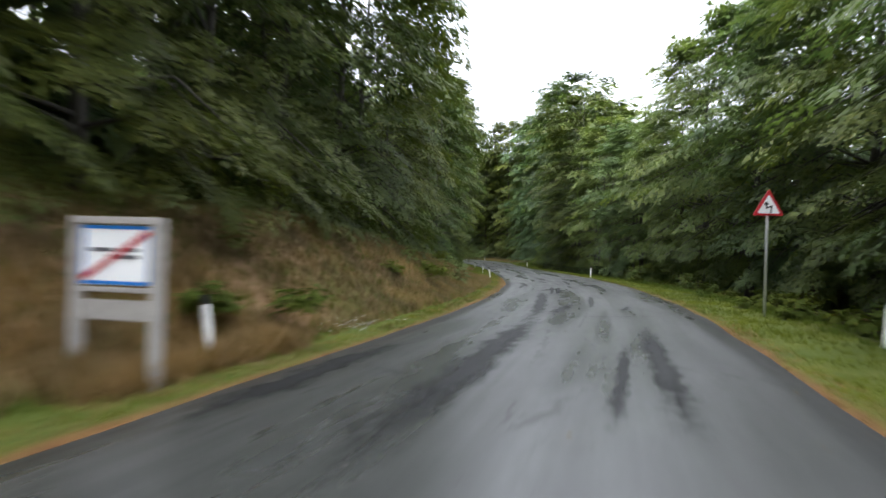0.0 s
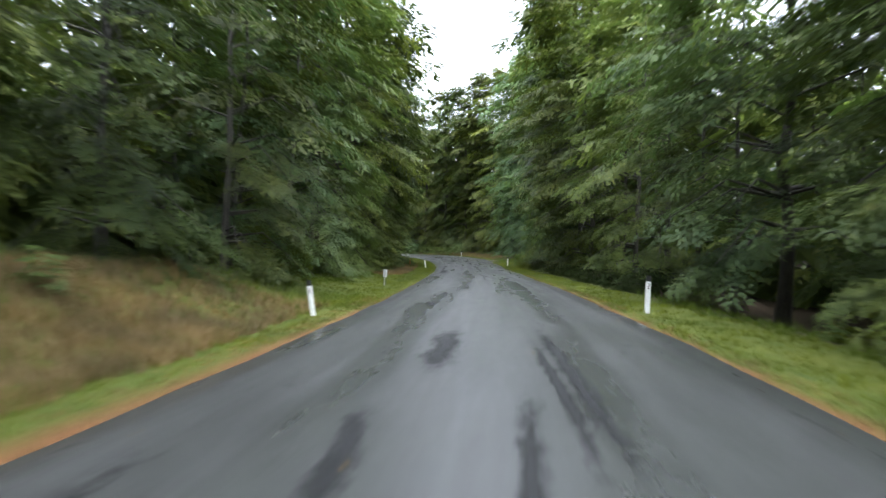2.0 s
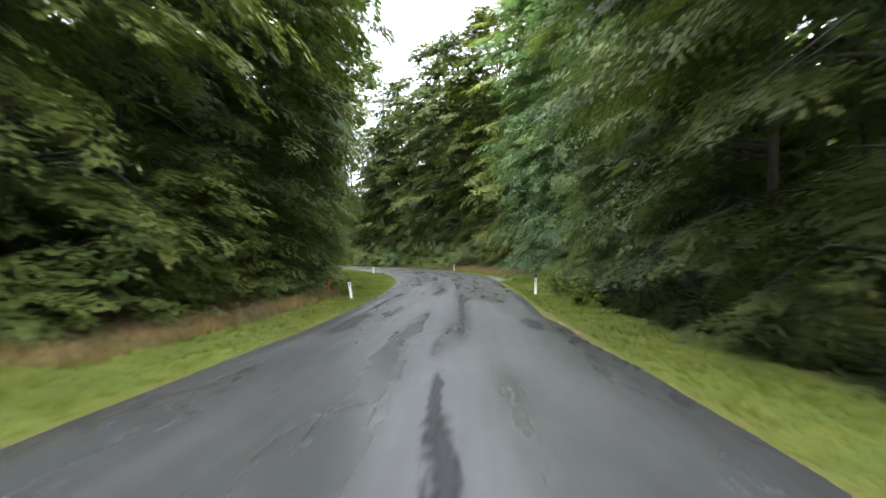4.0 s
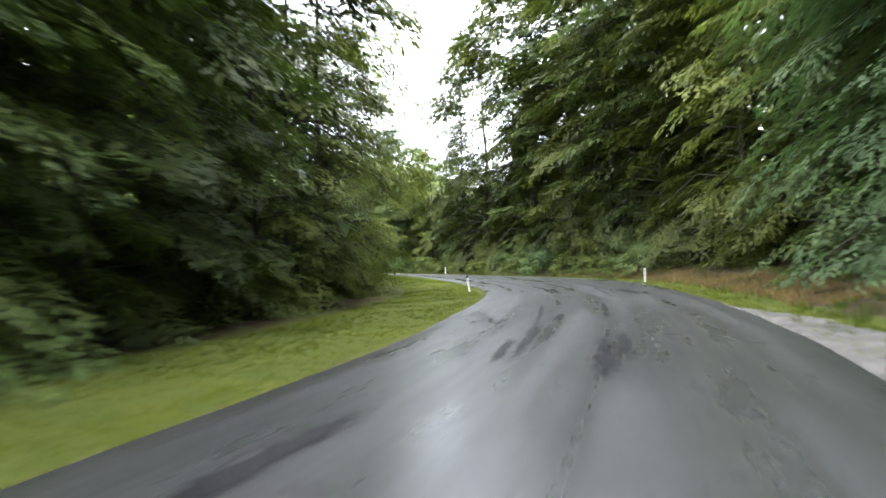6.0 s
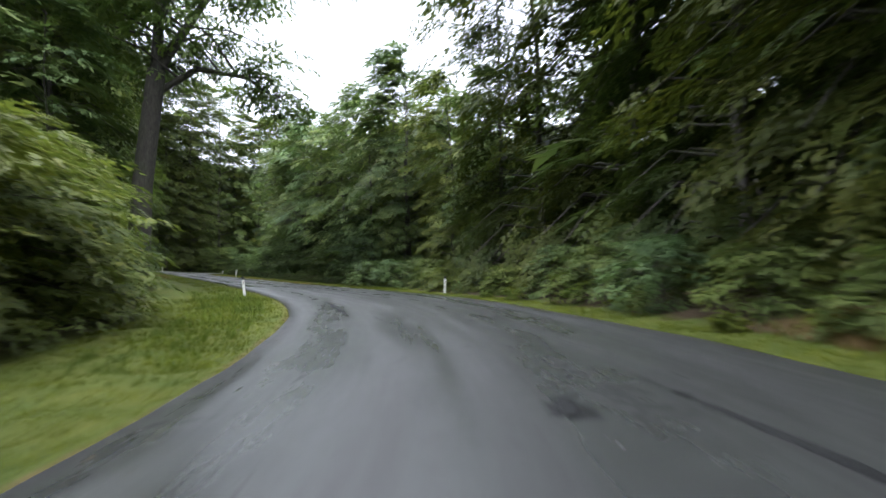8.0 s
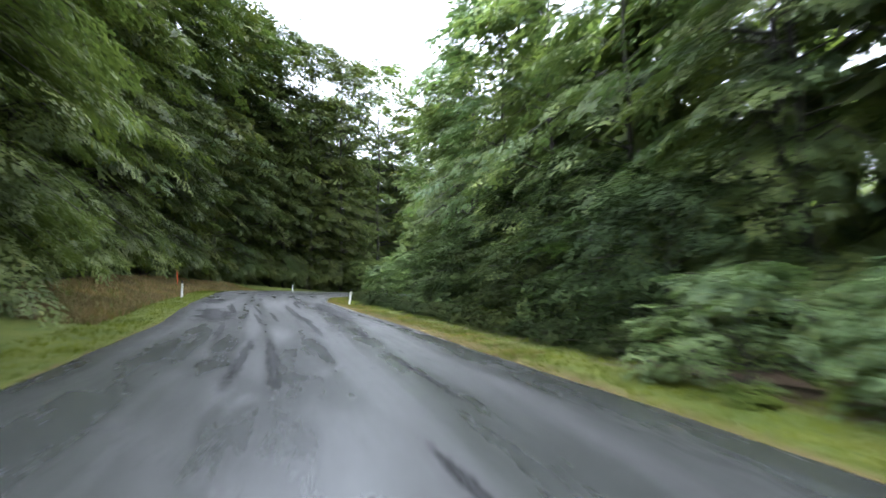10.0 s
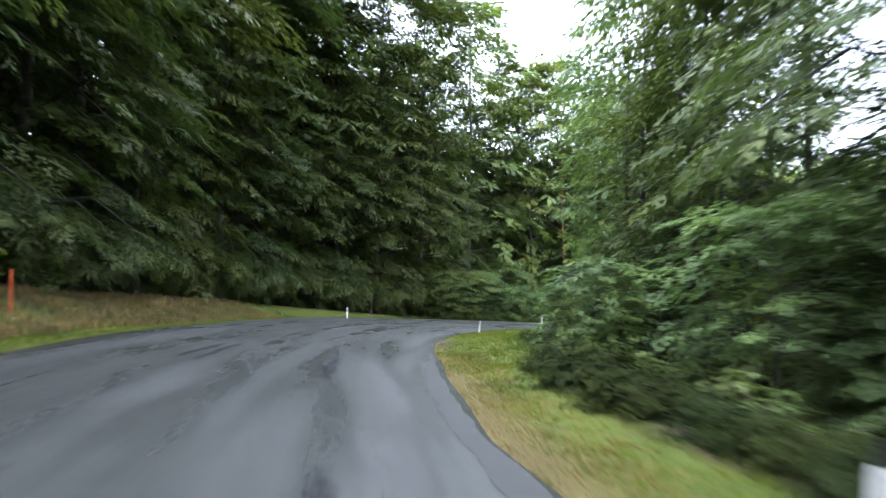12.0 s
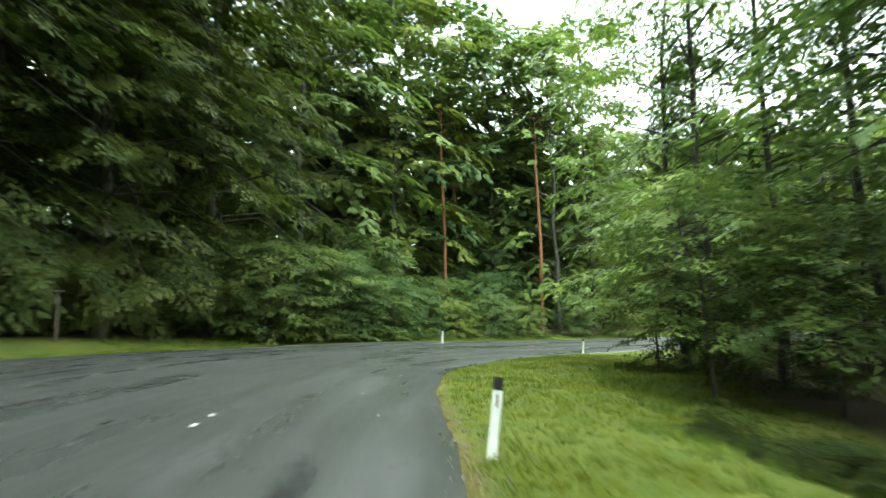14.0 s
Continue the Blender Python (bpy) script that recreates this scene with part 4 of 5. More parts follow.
def far_woods():
    """Foliage of the deep forest, closing the view between the stems."""
    r = np.random.default_rng(77)
    pieces = []
    fans = [spray(r, 12, 3.6, 3.4, 1.9) for _ in range(6)]
    close = [spray(r, 18, 3.0, 2.8, 1.8) for _ in range(6)]
    for side in (-1, 1):
        for i in range(20, len(LINE) - 10):
            if (i % 2 and not (side < 0 and ARC[i] > 200) and not (side > 0 and 130 < ARC[i] < 197)) or TALL[side][i] < 0.5 or (side > 0 and 236 < ARC[i] < 305):
                continue
            for h in np.concatenate((np.arange(0.2, 6, 0.9), np.arange(6.5, 22 * TALL[side][i], 1.7))):
                d = HALF[i] + max(ROW[side][i], 9) + (14 if ARC[i] > 286 else 8) + r.uniform(-3, 3)
                x, y = LINE[i, 0] + RIGHT[i, 0] * side * d, LINE[i, 1] + RIGHT[i, 1] * side * d
                if np.min(np.hypot(LINE[:, 0] - x, LINE[:, 1] - y)) < 15:
                    continue
                az = math.atan2(-side * RIGHT[i, 1], -side * RIGHT[i, 0])
                pieces.append(placed(close[int(r.integers(6))], (x, y, height(x, y) + h), az + r.normal(0, 0.7), 0.3, r.uniform(0.8, 1.2) * (1.3 if ARC[i] > 195 else 1.0)))
    # tree after tree, out to where the view ends
    wood = []
    for gx in np.arange(-190, 110, 7.0):
        for gy in np.arange(-130, 370, 7.0):
            x, y = gx + r.uniform(-2.6, 2.6), gy + r.uniform(-2.6, 2.6)
            i, off = nearest(x, y)
            d = math.hypot(x - LINE[i, 0], y - LINE[i, 1]) - HALF[i]
            side = 1 if off > 0 else -1
            inner = side > 0 and 232 < ARC[i] < 300
            if d < (34 if inner else 23) or d > 74:
                continue
            tall = 25 * (0.6 if inner else max(TALL[side][i], 0.62)) * r.uniform(0.8, 1.1)
            z = height(x, y) if d < 40 else 0.4
            wood.append(tube([(x, y, z - 0.5), (x + r.normal(0, 0.3), y, z + tall * 0.9)], [0.24, 0.06], 4))
            for k in range(13):
                q = (k + r.uniform(0, 1)) / 13
                h = tall * (0.12 + 0.84 * q)
                out = 2.6 * (1 - max(q - 0.55, 0) * 1.7) * r.uniform(0.2, 0.8)
                az = k * 2.4 + r.normal(0, 0.4)
                pieces.append(placed(fans[int(r.integers(6))], (x + math.cos(az) * out, y + math.sin(az) * out, z + h), az, 0.1 - 0.6 * max(q - 0.7, 0), r.uniform(0.7, 1.0)))
    wc, wf = joined(wood)
    tagged(new("far_stems", raw_mesh("far_stems", wc, wf, [M_BARK], True)), "dark stems of the deep forest", "woods", kind="stuff")
    co, f = joined(pieces)
    tagged(new("far_woods", raw_mesh("far_woods", co, f, [M_BEECH])), "dense dark green foliage of the deep forest", "woods", kind="stuff")


far_woods()

# single trees and bushes that stand out
fork = make_tree("oak_tree", forked(51), M_BARK, M_BEECH, "old forked tree with dark trunk and airy crown")
plant(fork, -27.6, 169.9, 55, 1.3)
spruce = make_tree("spruce_tree", conifer(41, 28, 3.0, 3.0, 28, 16, 0.26), M_BARK, M_NEEDLE, "dark spruce standing among the beeches")
plant(spruce, -9.5, 187, 0, 1.0)
for x, y, tall in ((-98.0, 270.5, 25), (-105.3, 262.5, 25), (-109.0, 271, 26)):
    plant(make_tree("pine_tree", pine(int(tall) + 60, tall), M_PINE, M_NEEDLE, "slender pine with a bare reddish trunk"), x, y, tall * 30, 1.0, "red pines")
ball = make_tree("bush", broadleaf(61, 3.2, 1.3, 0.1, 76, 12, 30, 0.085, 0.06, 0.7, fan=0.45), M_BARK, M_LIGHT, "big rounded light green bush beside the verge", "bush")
plant(ball, -57.1, 206.3, 0, 1.15)
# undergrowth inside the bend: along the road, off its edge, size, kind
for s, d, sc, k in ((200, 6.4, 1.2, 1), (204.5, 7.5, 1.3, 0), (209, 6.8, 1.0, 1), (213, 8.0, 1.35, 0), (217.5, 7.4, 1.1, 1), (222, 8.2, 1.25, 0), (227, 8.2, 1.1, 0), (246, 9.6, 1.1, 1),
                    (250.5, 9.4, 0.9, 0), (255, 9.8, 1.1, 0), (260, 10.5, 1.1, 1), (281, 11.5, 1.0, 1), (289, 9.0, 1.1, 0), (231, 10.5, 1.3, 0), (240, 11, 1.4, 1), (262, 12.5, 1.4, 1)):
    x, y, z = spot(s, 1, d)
    plant(SHADED_SHRUB[k], x, y, s * 77, sc, "undergrowth inside the bend")
for s, d, sc, k in ((224, 15, 1.05, 1), (238, 15, 1.05, 1), (251, 12, 1.05, 1), (257, 11.5, 1.1, 0), (263, 10.6, 1.1, 0), (245, 11, 1.05, 1), (270, 13, 1.05, 0),
                    (278, 14, 1.1, 1), (286, 12, 1.05, 0), (248, 14, 1.0, 1), (254, 15, 1.1, 1), (260, 15, 1.0, 1), (266, 17, 1.0, 1), (272, 16, 1.0, 0), (268, 20, 1.05, 0), (276, 19, 1.0, 0), (214, 19, 1.0, 1), (228, 22, 1.05, 0)):
    x, y, z = spot(s, 1, d)
    plant(AIRY[k], x, y, s * 57, sc, "light trees inside the bend")
for s, d, sc in ((199.5, 9.5, 0.85), (206, 10.0, 0.9), (212.5, 10.5, 0.85), (218.5, 10.5, 0.9), (231, 12.0, 0.9), (235.5, 14.0, 0.95), (241, 14.0, 0.95)):
    x, y, z = spot(s, 1, d)
    plant(HIGH[int(s) % 2] if s > 220 else (HAZED[0], SKIRT[2])[int(s) % 2], x, y, 240 + 30 * math.sin(s * 7), sc, "forest edge")
for s in np.arange(150, 197, 3.7):
    x, y, z = spot(s, 1, 3.4 + 0.9 * noise.noise((s, 5, 5)))
    plant(BUSH[int(s) % 2], x, y, s * 73, 0.85 + 0.4 * abs(noise.noise((s * 1.3, 1, 1))), "bushes along the road")
for s, d, sc in ((165, 17, 1.25), (170, 18, 1.25), (175, 17.5, 1.2), (179.5, 14.5, 1.05), (177, 21, 1.2), (199, 17, 0.8), (212, 17, 0.85)):
    x, y, z = spot(s, 1, d)
    plant(DEEP[int(s) % 2], x, y, s * 31, sc, "forest behind")
for s, d, sc in ((206, 19, 0.85), (222, 24, 0.9)):
    x, y, z = spot(s, 1, d)
    plant(rng.choice(BACK), x, y, s * 31, sc, "forest behind")
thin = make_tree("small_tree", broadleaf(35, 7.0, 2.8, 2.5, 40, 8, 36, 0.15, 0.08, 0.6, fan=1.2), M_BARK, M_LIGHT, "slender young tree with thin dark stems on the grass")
for x, y, sc in ((-75.4, 231.0, 1.0), (-72.2, 229.8, 0.8), (-79.0, 240.0, 0.9)):
    plant(thin, x, y, x * 77, sc, "undergrowth inside the bend")
# low growth inside the bend; the shade under the trees is put into its colour
under = make_tree("low_shrub", broadleaf(38, 0.8, 0.75, 0.03, 20, 6, 26, 0.085, 0.012, 0.4, fan=0.5), M_BARK, M_UNDER_SHADE, "low leafy undergrowth beside the verge, coloured dark for shade", "shrub")
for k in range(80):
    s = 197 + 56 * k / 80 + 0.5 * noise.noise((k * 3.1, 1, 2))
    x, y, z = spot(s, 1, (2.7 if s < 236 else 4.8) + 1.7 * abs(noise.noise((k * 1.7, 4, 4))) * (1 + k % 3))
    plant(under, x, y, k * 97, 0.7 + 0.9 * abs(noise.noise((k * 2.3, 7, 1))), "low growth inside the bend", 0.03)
# more of the dark-coloured growth, added where the ground lies in shade
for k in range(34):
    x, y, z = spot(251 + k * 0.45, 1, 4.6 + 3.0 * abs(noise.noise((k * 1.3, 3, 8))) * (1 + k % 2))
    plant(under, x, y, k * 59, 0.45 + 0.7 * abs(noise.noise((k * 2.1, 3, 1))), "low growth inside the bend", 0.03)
for s, d, sc in ((103, 6.2, 0.9), (106.5, 6.8, 1.1), (110, 7.4, 1.0), (113.5, 7.6, 1.15), (117, 7.2, 0.9)):
    x, y, z = spot(s, 1, d)
    plant(BUSH[int(s) % 2], x, y, s * 67, sc, "bushes along the road")
# dark-coloured growth added to give the shade under the right-hand boughs
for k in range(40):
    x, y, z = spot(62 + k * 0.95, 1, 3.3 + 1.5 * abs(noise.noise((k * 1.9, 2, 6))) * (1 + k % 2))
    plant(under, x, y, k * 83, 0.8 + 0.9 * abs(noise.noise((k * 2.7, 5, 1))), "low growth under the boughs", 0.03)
# the forest behind the pines
for k, (s, d) in enumerate(((288, 17), (293, 21), (297, 16), (302, 20), (306, 17), (311, 21), (316, 17), (321, 20), (327, 16), (300, 27), (309, 28), (318, 27), (292, 29), (272, 13), (278, 12.5), (284, 13.5))):
    x, y, z = spot(s, -1, d)
    plant(SHADED[0] if k > 12 else DEEP[k % 2], x, y, s * 41, (1.4 + 0.2 * (k % 3)) * float(np.interp(x, (-104, -98), (1, 0.85))), "forest behind the pines")
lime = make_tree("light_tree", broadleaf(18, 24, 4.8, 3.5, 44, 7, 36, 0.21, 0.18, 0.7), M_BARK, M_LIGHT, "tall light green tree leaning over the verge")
for s, d, sc in ((283, 9.8, 1.1), (289, 8.5, 1.1)):
    x, y, z = spot(s, 1, d)
    plant(lime, x, y, s * 57, sc, "light trees inside the bend")
plant(thin, -51.4, 204.8, 40, 0.72, "undergrowth inside the bend")
# shrubs and young trees outside the bend, below the pines
for x, y, sc, k in ((-98.2, 233.0, 0.95, 0), (-98.6, 236.5, 1.0, 0), (-99.0, 240.0, 1.0, 0), (-99.2, 243.5, 0.9, 1), (-99.6, 247.0, 0.8, 0), (-99.8, 251.0, 0.7, 0), (-98.9, 255.0, 0.65, 1), (-98.0, 259.0, 0.7, 0), (-96.4, 263.5, 0.65, 1),
                    (-103.5, 249.0, 1.4, 0), (-103.0, 243, 1.3, 1), (-102.5, 258.5, 1.1, 1), (-100.5, 265, 1.1, 0), (-94.0, 268.5, 0.75, 0), (-90.5, 273, 0.8, 1)):
    plant(SMALL[k], x, y, x * 91, sc, "shrubs outside the bend")
for x, y, sc in ((-43, 202.0, 1.2), (-39.5, 199.2, 1.1), (-48.3, 203.6, 1.0)):
    plant(BUSH[0], x, y, x * 77, sc, "bushes at the bend")
plant(SMALL[1], -25.2, 167.2, 25, 0.75, "young trees in the bend")
for s, side, d, sc, k in ((160.5, -1, 7.6, 1.1, 0), (164.5, -1, 7.9, 1.2, 1), (168.5, -1, 8.2, 1.15, 0), (172.5, -1, 8.4, 1.1, 1), (177, -1, 8.6, 1.0, 0), (182, -1, 8.0, 0.9, 1), (87, -1, 5.8, 0.8, 0), (92, -1, 6.4, 1.0, 0), (97, -1, 6.6, 0.9, 1), (103, -1, 6.8, 1.0, 0)):
    x, y, z = spot(s, side, d)
    plant(SMALL[1], x, y, s * 37, sc, "young trees along the road")
for k in range(70):
    side = rng.choice((-1, 1))
    s = rng.uniform(-20, END - 10)
    i = int(round(s + S0))
    if LOW[side][i] < 0.5 or (side < 0 and s < 62) or (side > 0 and 196 < s < 292) or (side < 0 and s > 276):
        continue
    x, y, z = spot(s, side, ROW[side][i] - rng.uniform(1.8, 3.2))
    if clear(x, y, 3.6):
        plant(rng.choice(BUSH), x, y, rng.uniform(0, 360), rng.uniform(0.7, 1.25), "bushes along the road")


# ---- road furniture ----
def lathe(rings, sides=16):
    """A turned shape from rings of (radius, height)."""
    bm = bmesh.new()
    loops = [[bm.verts.new((r * math.cos(2 * math.pi * k / sides), r * math.sin(2 * math.pi * k / sides), z)) for k in range(sides)] for r, z in rings]
    for a, b in zip(loops, loops[1:]):
        for k in range(sides):
            bm.faces.new((a[k], a[(k + 1) % sides], b[(k + 1) % sides], b[k]))
    bm.faces.new(loops[-1])
    bm.faces.new(loops[0][::-1])
    return bm


def prism(outline, z0, z1, shrink=1.0, slope=0.0):
    """An upright prism on an outline; its top is cut at a slope."""
    bm = bmesh.new()
    a = [bm.verts.new((x, y, z0)) for x, y in outline]
    b = [bm.verts.new((x * shrink, y * shrink, z1 + slope * y)) for x, y in outline]
    n = len(outline)
    for k in range(n):
        bm.faces.new((a[k], a[(k + 1) % n], b[(k + 1) % n], b[k]))
    bm.faces.new(b)
    bm.faces.new(a[::-1])
    return bm


POST_OUTLINE = [(-0.062, -0.045), (-0.05, -0.062), (0.05, -0.062), (0.062, -0.045), (0.05, 0.03), (0.022, 0.062), (-0.022, 0.062), (-0.05, 0.03)]


def make_post():
    """A white roadside delineator with a black head and reflectors; its flat face looks along -y."""
    ob = tagged(new("delineator_post"), "white plastic delineator post with a black head on the grass verge", "delineator post", "delineator posts")
    part("body", prism(POST_OUTLINE, -0.25, 0.80, 0.94), M_WHITE, ob)
    part("head", prism([(x * 0.95, y * 0.95) for x, y in POST_OUTLINE], 0.80, 0.93, 0.97, -0.35), M_BLACK, ob, "black slanted head")
    part("reflector", box(0.026, 0.012, 0.15, (0, -0.061, 0.675), 0.004), M_REFLECT, ob, "dark red upright reflector")
    part("back_reflector", box(0.03, 0.012, 0.12, (0, 0.055, 0.68), 0.004), M_STEEL, ob, "pale rear reflector")
    return ob


POSTS = [(-5.9, 9.4, -9), (6.5, 10.9, 3), (3.85, 52.7, -9), (12.75, 51.6, 1), (7.0, 100.5, -9), (16.02, 100.35, 0), (13.7, 145.6, 0), (3.8, 142.9, -9), (-8.5, 175.9, 2), (-15.1, 167.2, -5),
         (-47.3, 195.7, 8), (-76.05, 218.6, 7), (-52.4, 187.2, 0), (-85.4, 213.6, 0), (-94.2, 245.1, 0), (-86.3, 250.3, 5)]
POST = None
for x, y, outward in POSTS:
    i, off = nearest(x, y)
    turn = math.degrees(math.atan2(TAN[i, 1], TAN[i, 0])) - 90
    m = pose(x, y, height(x, y) - 0.01, 0, 0, turn) @ pose(0, 0, 0, rng.uniform(-1.5, 1.5), outward, rng.uniform(-6, 6))
    if POST is None:
        POST = make_post()
        POST.matrix_basis = m
        POST.scale = (1.06,) * 3
    else:
        copy_thing(POST, m)


def town_sign(x, y, turn):
    """A place-name sign of a struck-out name in a timber frame."""
    ob = tagged(new("town_exit_sign"), "white struck-through place sign in a weathered grey frame", "road sign")
    ob.matrix_basis = pose(x, y, height(x, y) + 0.2, 0, 0, turn)
    for sx in (-0.57, 0.57):
        part("post", box(0.15, 0.13, 2.35, (sx, 0, 0.675), 0.012), M_FRAME, ob)
    part("top_rail", box(1.29, 0.15, 0.1, (0, -0.003, 1.86), 0.015), M_FRAME, ob)
    part("bottom_rail", box(1.0, 0.11, 0.06, (0, 0, 0.98), 0.01), M_FRAME, ob)
    part("plank", box(1.0, 0.05, 0.26, (0, 0, 0.72), 0.01), M_FRAME, ob, "grey lower plank")
    panel = part("panel", box(1.0, 0.025, 0.76, (0, -0.02, 1.42), 0.006), M_SIGNWHITE, ob, "white sign panel")
    for z in (1.07, 1.775):
        part("border", box(0.99, 0.006, 0.045, (0, -0.036, z)), M_BLUE, panel, "blue border")
    for sx in (-0.475, 0.475):
        part("border", box(0.035, 0.006, 0.66, (sx, -0.036, 1.42)), M_BLUE, panel, "blue border")
    for z, w, sx in ((1.49, 0.34, -0.2), (1.49, 0.28, 0.17), (1.40, 0.44, 0.1)):
        part("lettering_bar", box(w, 0.006, 0.05, (sx, -0.036, z)), M_LETTER, panel, "grey lettering bar")
    bm = box(1.12, 0.006, 0.075)
    bmesh.ops.transform(bm, matrix=pose(0, -0.0415, 1.42, 0, -33.5, 0), verts=bm.verts)
    part("red_bar", bm, M_RED, panel, "red diagonal bar")


def triangle(side, thick, y, z):
    bm = bmesh.new()
    h = side * 0.866
    c = [(-side / 2, -h / 3), (side / 2, -h / 3), (0, h * 2 / 3)]
    pts = []
    for k in range(3):
        p, a, b = Vector(c[k]), Vector(c[k - 1]), Vector(c[(k + 1) % 3])
        r = side * 0.05
        pts += [p + (a - p).normalized() * r, p + ((a - p).normalized() + (b - p).normalized()) * r * 0.33, p + (b - p).normalized() * r]
    fr = [bm.verts.new((p.x, y - thick, z + p.y)) for p in pts]
    bk = [bm.verts.new((p.x, y, z + p.y)) for p in pts]
    n = len(pts)
    for k in range(n):
        bm.faces.new((fr[k], fr[(k + 1) % n], bk[(k + 1) % n], bk[k]))
    bm.faces.new(fr[::-1])
    bm.faces.new(bk)
    bmesh.ops.recalc_face_normals(bm, faces=bm.faces[:])
    return bm


def warning_sign(x, y, turn, pole):
    ob = tagged(new("warning_sign"), "red-rimmed triangular double bend warning sign on a pole", "road sign")
    ob.matrix_basis = pose(x, y, height(x, y), 0, 0, turn)
    part("pole", lathe([(0.038, -0.3), (0.038, pole + 0.68), (0.03, pole + 0.7)]), M_POLE, ob, "grey steel pole", True)
    plate = part("plate", triangle(0.92, 0.03, -0.045, pole + 0.27), M_RED, ob, "red-rimmed triangle")
    part("face", triangle(0.66, 0.006, -0.076, pole + 0.26), M_SIGNWHITE, plate, "white face")
    arrow = [((-0.085, 0.40), (-0.06, 0.22)), ((-0.065, 0.23), (0.09, 0.29)), ((0.085, 0.295), (0.06, 0.09)), ((-0.085, 0.40), (-0.12, 0.33)), ((-0.085, 0.40), (-0.03, 0.35))]
    for (x1, z1), (x2, z2) in arrow:
        v = Vector((x2 - x1, 0, z2 - z1))
        bm = box(v.length + 0.03, 0.005, 0.038)
        bmesh.ops.transform(bm, matrix=Matrix.Translation(((x1 + x2) / 2, -0.0855, pole + (z1 + z2) / 2)) @ v.to_track_quat("X", "Z").to_matrix().to_4x4(), verts=bm.verts)
        part("arrow_stroke", bm, M_BLACK, plate, "black arrow stroke")
    part("clamp", box(0.1, 0.06, 0.04, (0, -0.02, pole + 0.42), 0.006), M_STEEL, ob)


town_sign(-6.45, 7.5, -12)
warning_sign(7.75, 16.95, -6, 3.0)


def stake(x, y, tall, mat, label, name, plate=None):
    ob = tagged(new(name), label, "marker stake")
    ob.matrix_basis = pose(x, y, height(x, y), 2, -2, x * 31)
    part("stake", lathe([(0.03, -0.2), (0.03, tall * 0.98), (0.015, tall)], 8), mat if plate is None else M_STEEL, ob)
    if plate:
        part("plate", box(*plate, (0, -0.04, tall - plate[2] / 2), 0.01), mat, ob, "small plate")
    return ob


stake(5.1, 104.8, 0.85, M_ORANGE, "orange marker stake in the grass", "marker_stake")
stake(-67.8, 192.5, 1.3, M_ORANGE, "slim orange marker stake on the bank", "marker_stake")
stake(4.75, 67.5, 0.85, M_WHITE, "small white plate on a thin stake", "marker_plate", (0.24, 0.02, 0.40))
post = tagged(new("wooden_sign_post"), "weathered wooden trail post with a small roof board", "sign post")
post.matrix_basis = pose(-95.9, 222.1, height(-95.9, 222.1), 0, 0, 60)
part("post", box(0.08, 0.08, 2.0, (0, 0, 0.85), 0.01), M_WOOD, post)
part("board", box(0.36, 0.12, 0.06, (0, 0, 1.86), 0.01), M_WOOD, post, "short top board")
part("panel", box(0.2, 0.03, 0.24, (0, -0.06, 1.5), 0.006), M_WOOD, post)


# ---- grass ----
def grass(name, label, mat, spans, count, tall, seed):
    """Tufts of blades on the verges. spans: side, from s, to s, from d, to d."""
    r = np.random.default_rng(seed)
    areas = np.array([(b - a) * (e - c) for _, a, b, c, e in spans])
    bases = []
    for (side, a, b, c, e), area in zip(spans, areas):
        for _ in range(int(count * area / areas.sum())):
            s, d = r.uniform(a, b), c + (e - c) * r.uniform() ** 1.2
            i = int(np.clip(s + S0, 0, len(LINE) - 2))
            u = s + S0 - i
            p = LINE[i] * (1 - u) + LINE[i + 1] * u
            q = RIGHT[i] * (1 - u) + RIGHT[i + 1] * u
            w = HALF[i] * (1 - u) + HALF[i + 1] * u
            x, y = p[0] + q[0] * side * (w + d), p[1] + q[1] * side * (w + d)
            g = noise.noise((x * 0.35, y * 0.35, 9))
            g = (g + 0.6) * 0.6
            z = p[2] + FALL[i] * side * w + float(profile(side, i, d)) + (0.06 * noise.noise((x * 0.5, y * 0.5, 0)) + 0.03 * noise.noise((x * 1.7, y * 1.7, 4))) * min(d, 1)
            bases.append((x, y, z - 0.02, tall * (0.7 + 0.7 * max(g, 0)) * min(0.45 + d, 1)))
    bs = np.array(bases)
    k = 6
    n = len(bs) * k
    b4 = np.repeat(bs, k, 0)
    pos = b4[:, :3] + np.concatenate([r.normal(0, 0.07, (n, 2)), np.zeros((n, 1))], 1)
    az = r.uniform(0, 6.28, n)
    hgt = b4[:, 3] * r.uniform(0.45, 1.3, n)
    lean = r.uniform(0.2, 1.0, n) * hgt
    d = np.stack([np.cos(az), np.sin(az), np.zeros(n)], 1)
    w = np.stack([-np.sin(az), np.cos(az), np.zeros(n)], 1) * (0.008 + 0.022 * b4[:, 3:4])
    tip = pos + d * lean[:, None] + np.array([0, 0, 1.0]) * hgt[:, None]
    co = np.stack([pos - w, pos + w, tip], 1).reshape(-1, 3)
    tagged(new(name, raw_mesh(name, co, np.arange(n * 3).reshape(-1, 3), [mat])), label, "grass", kind="stuff")


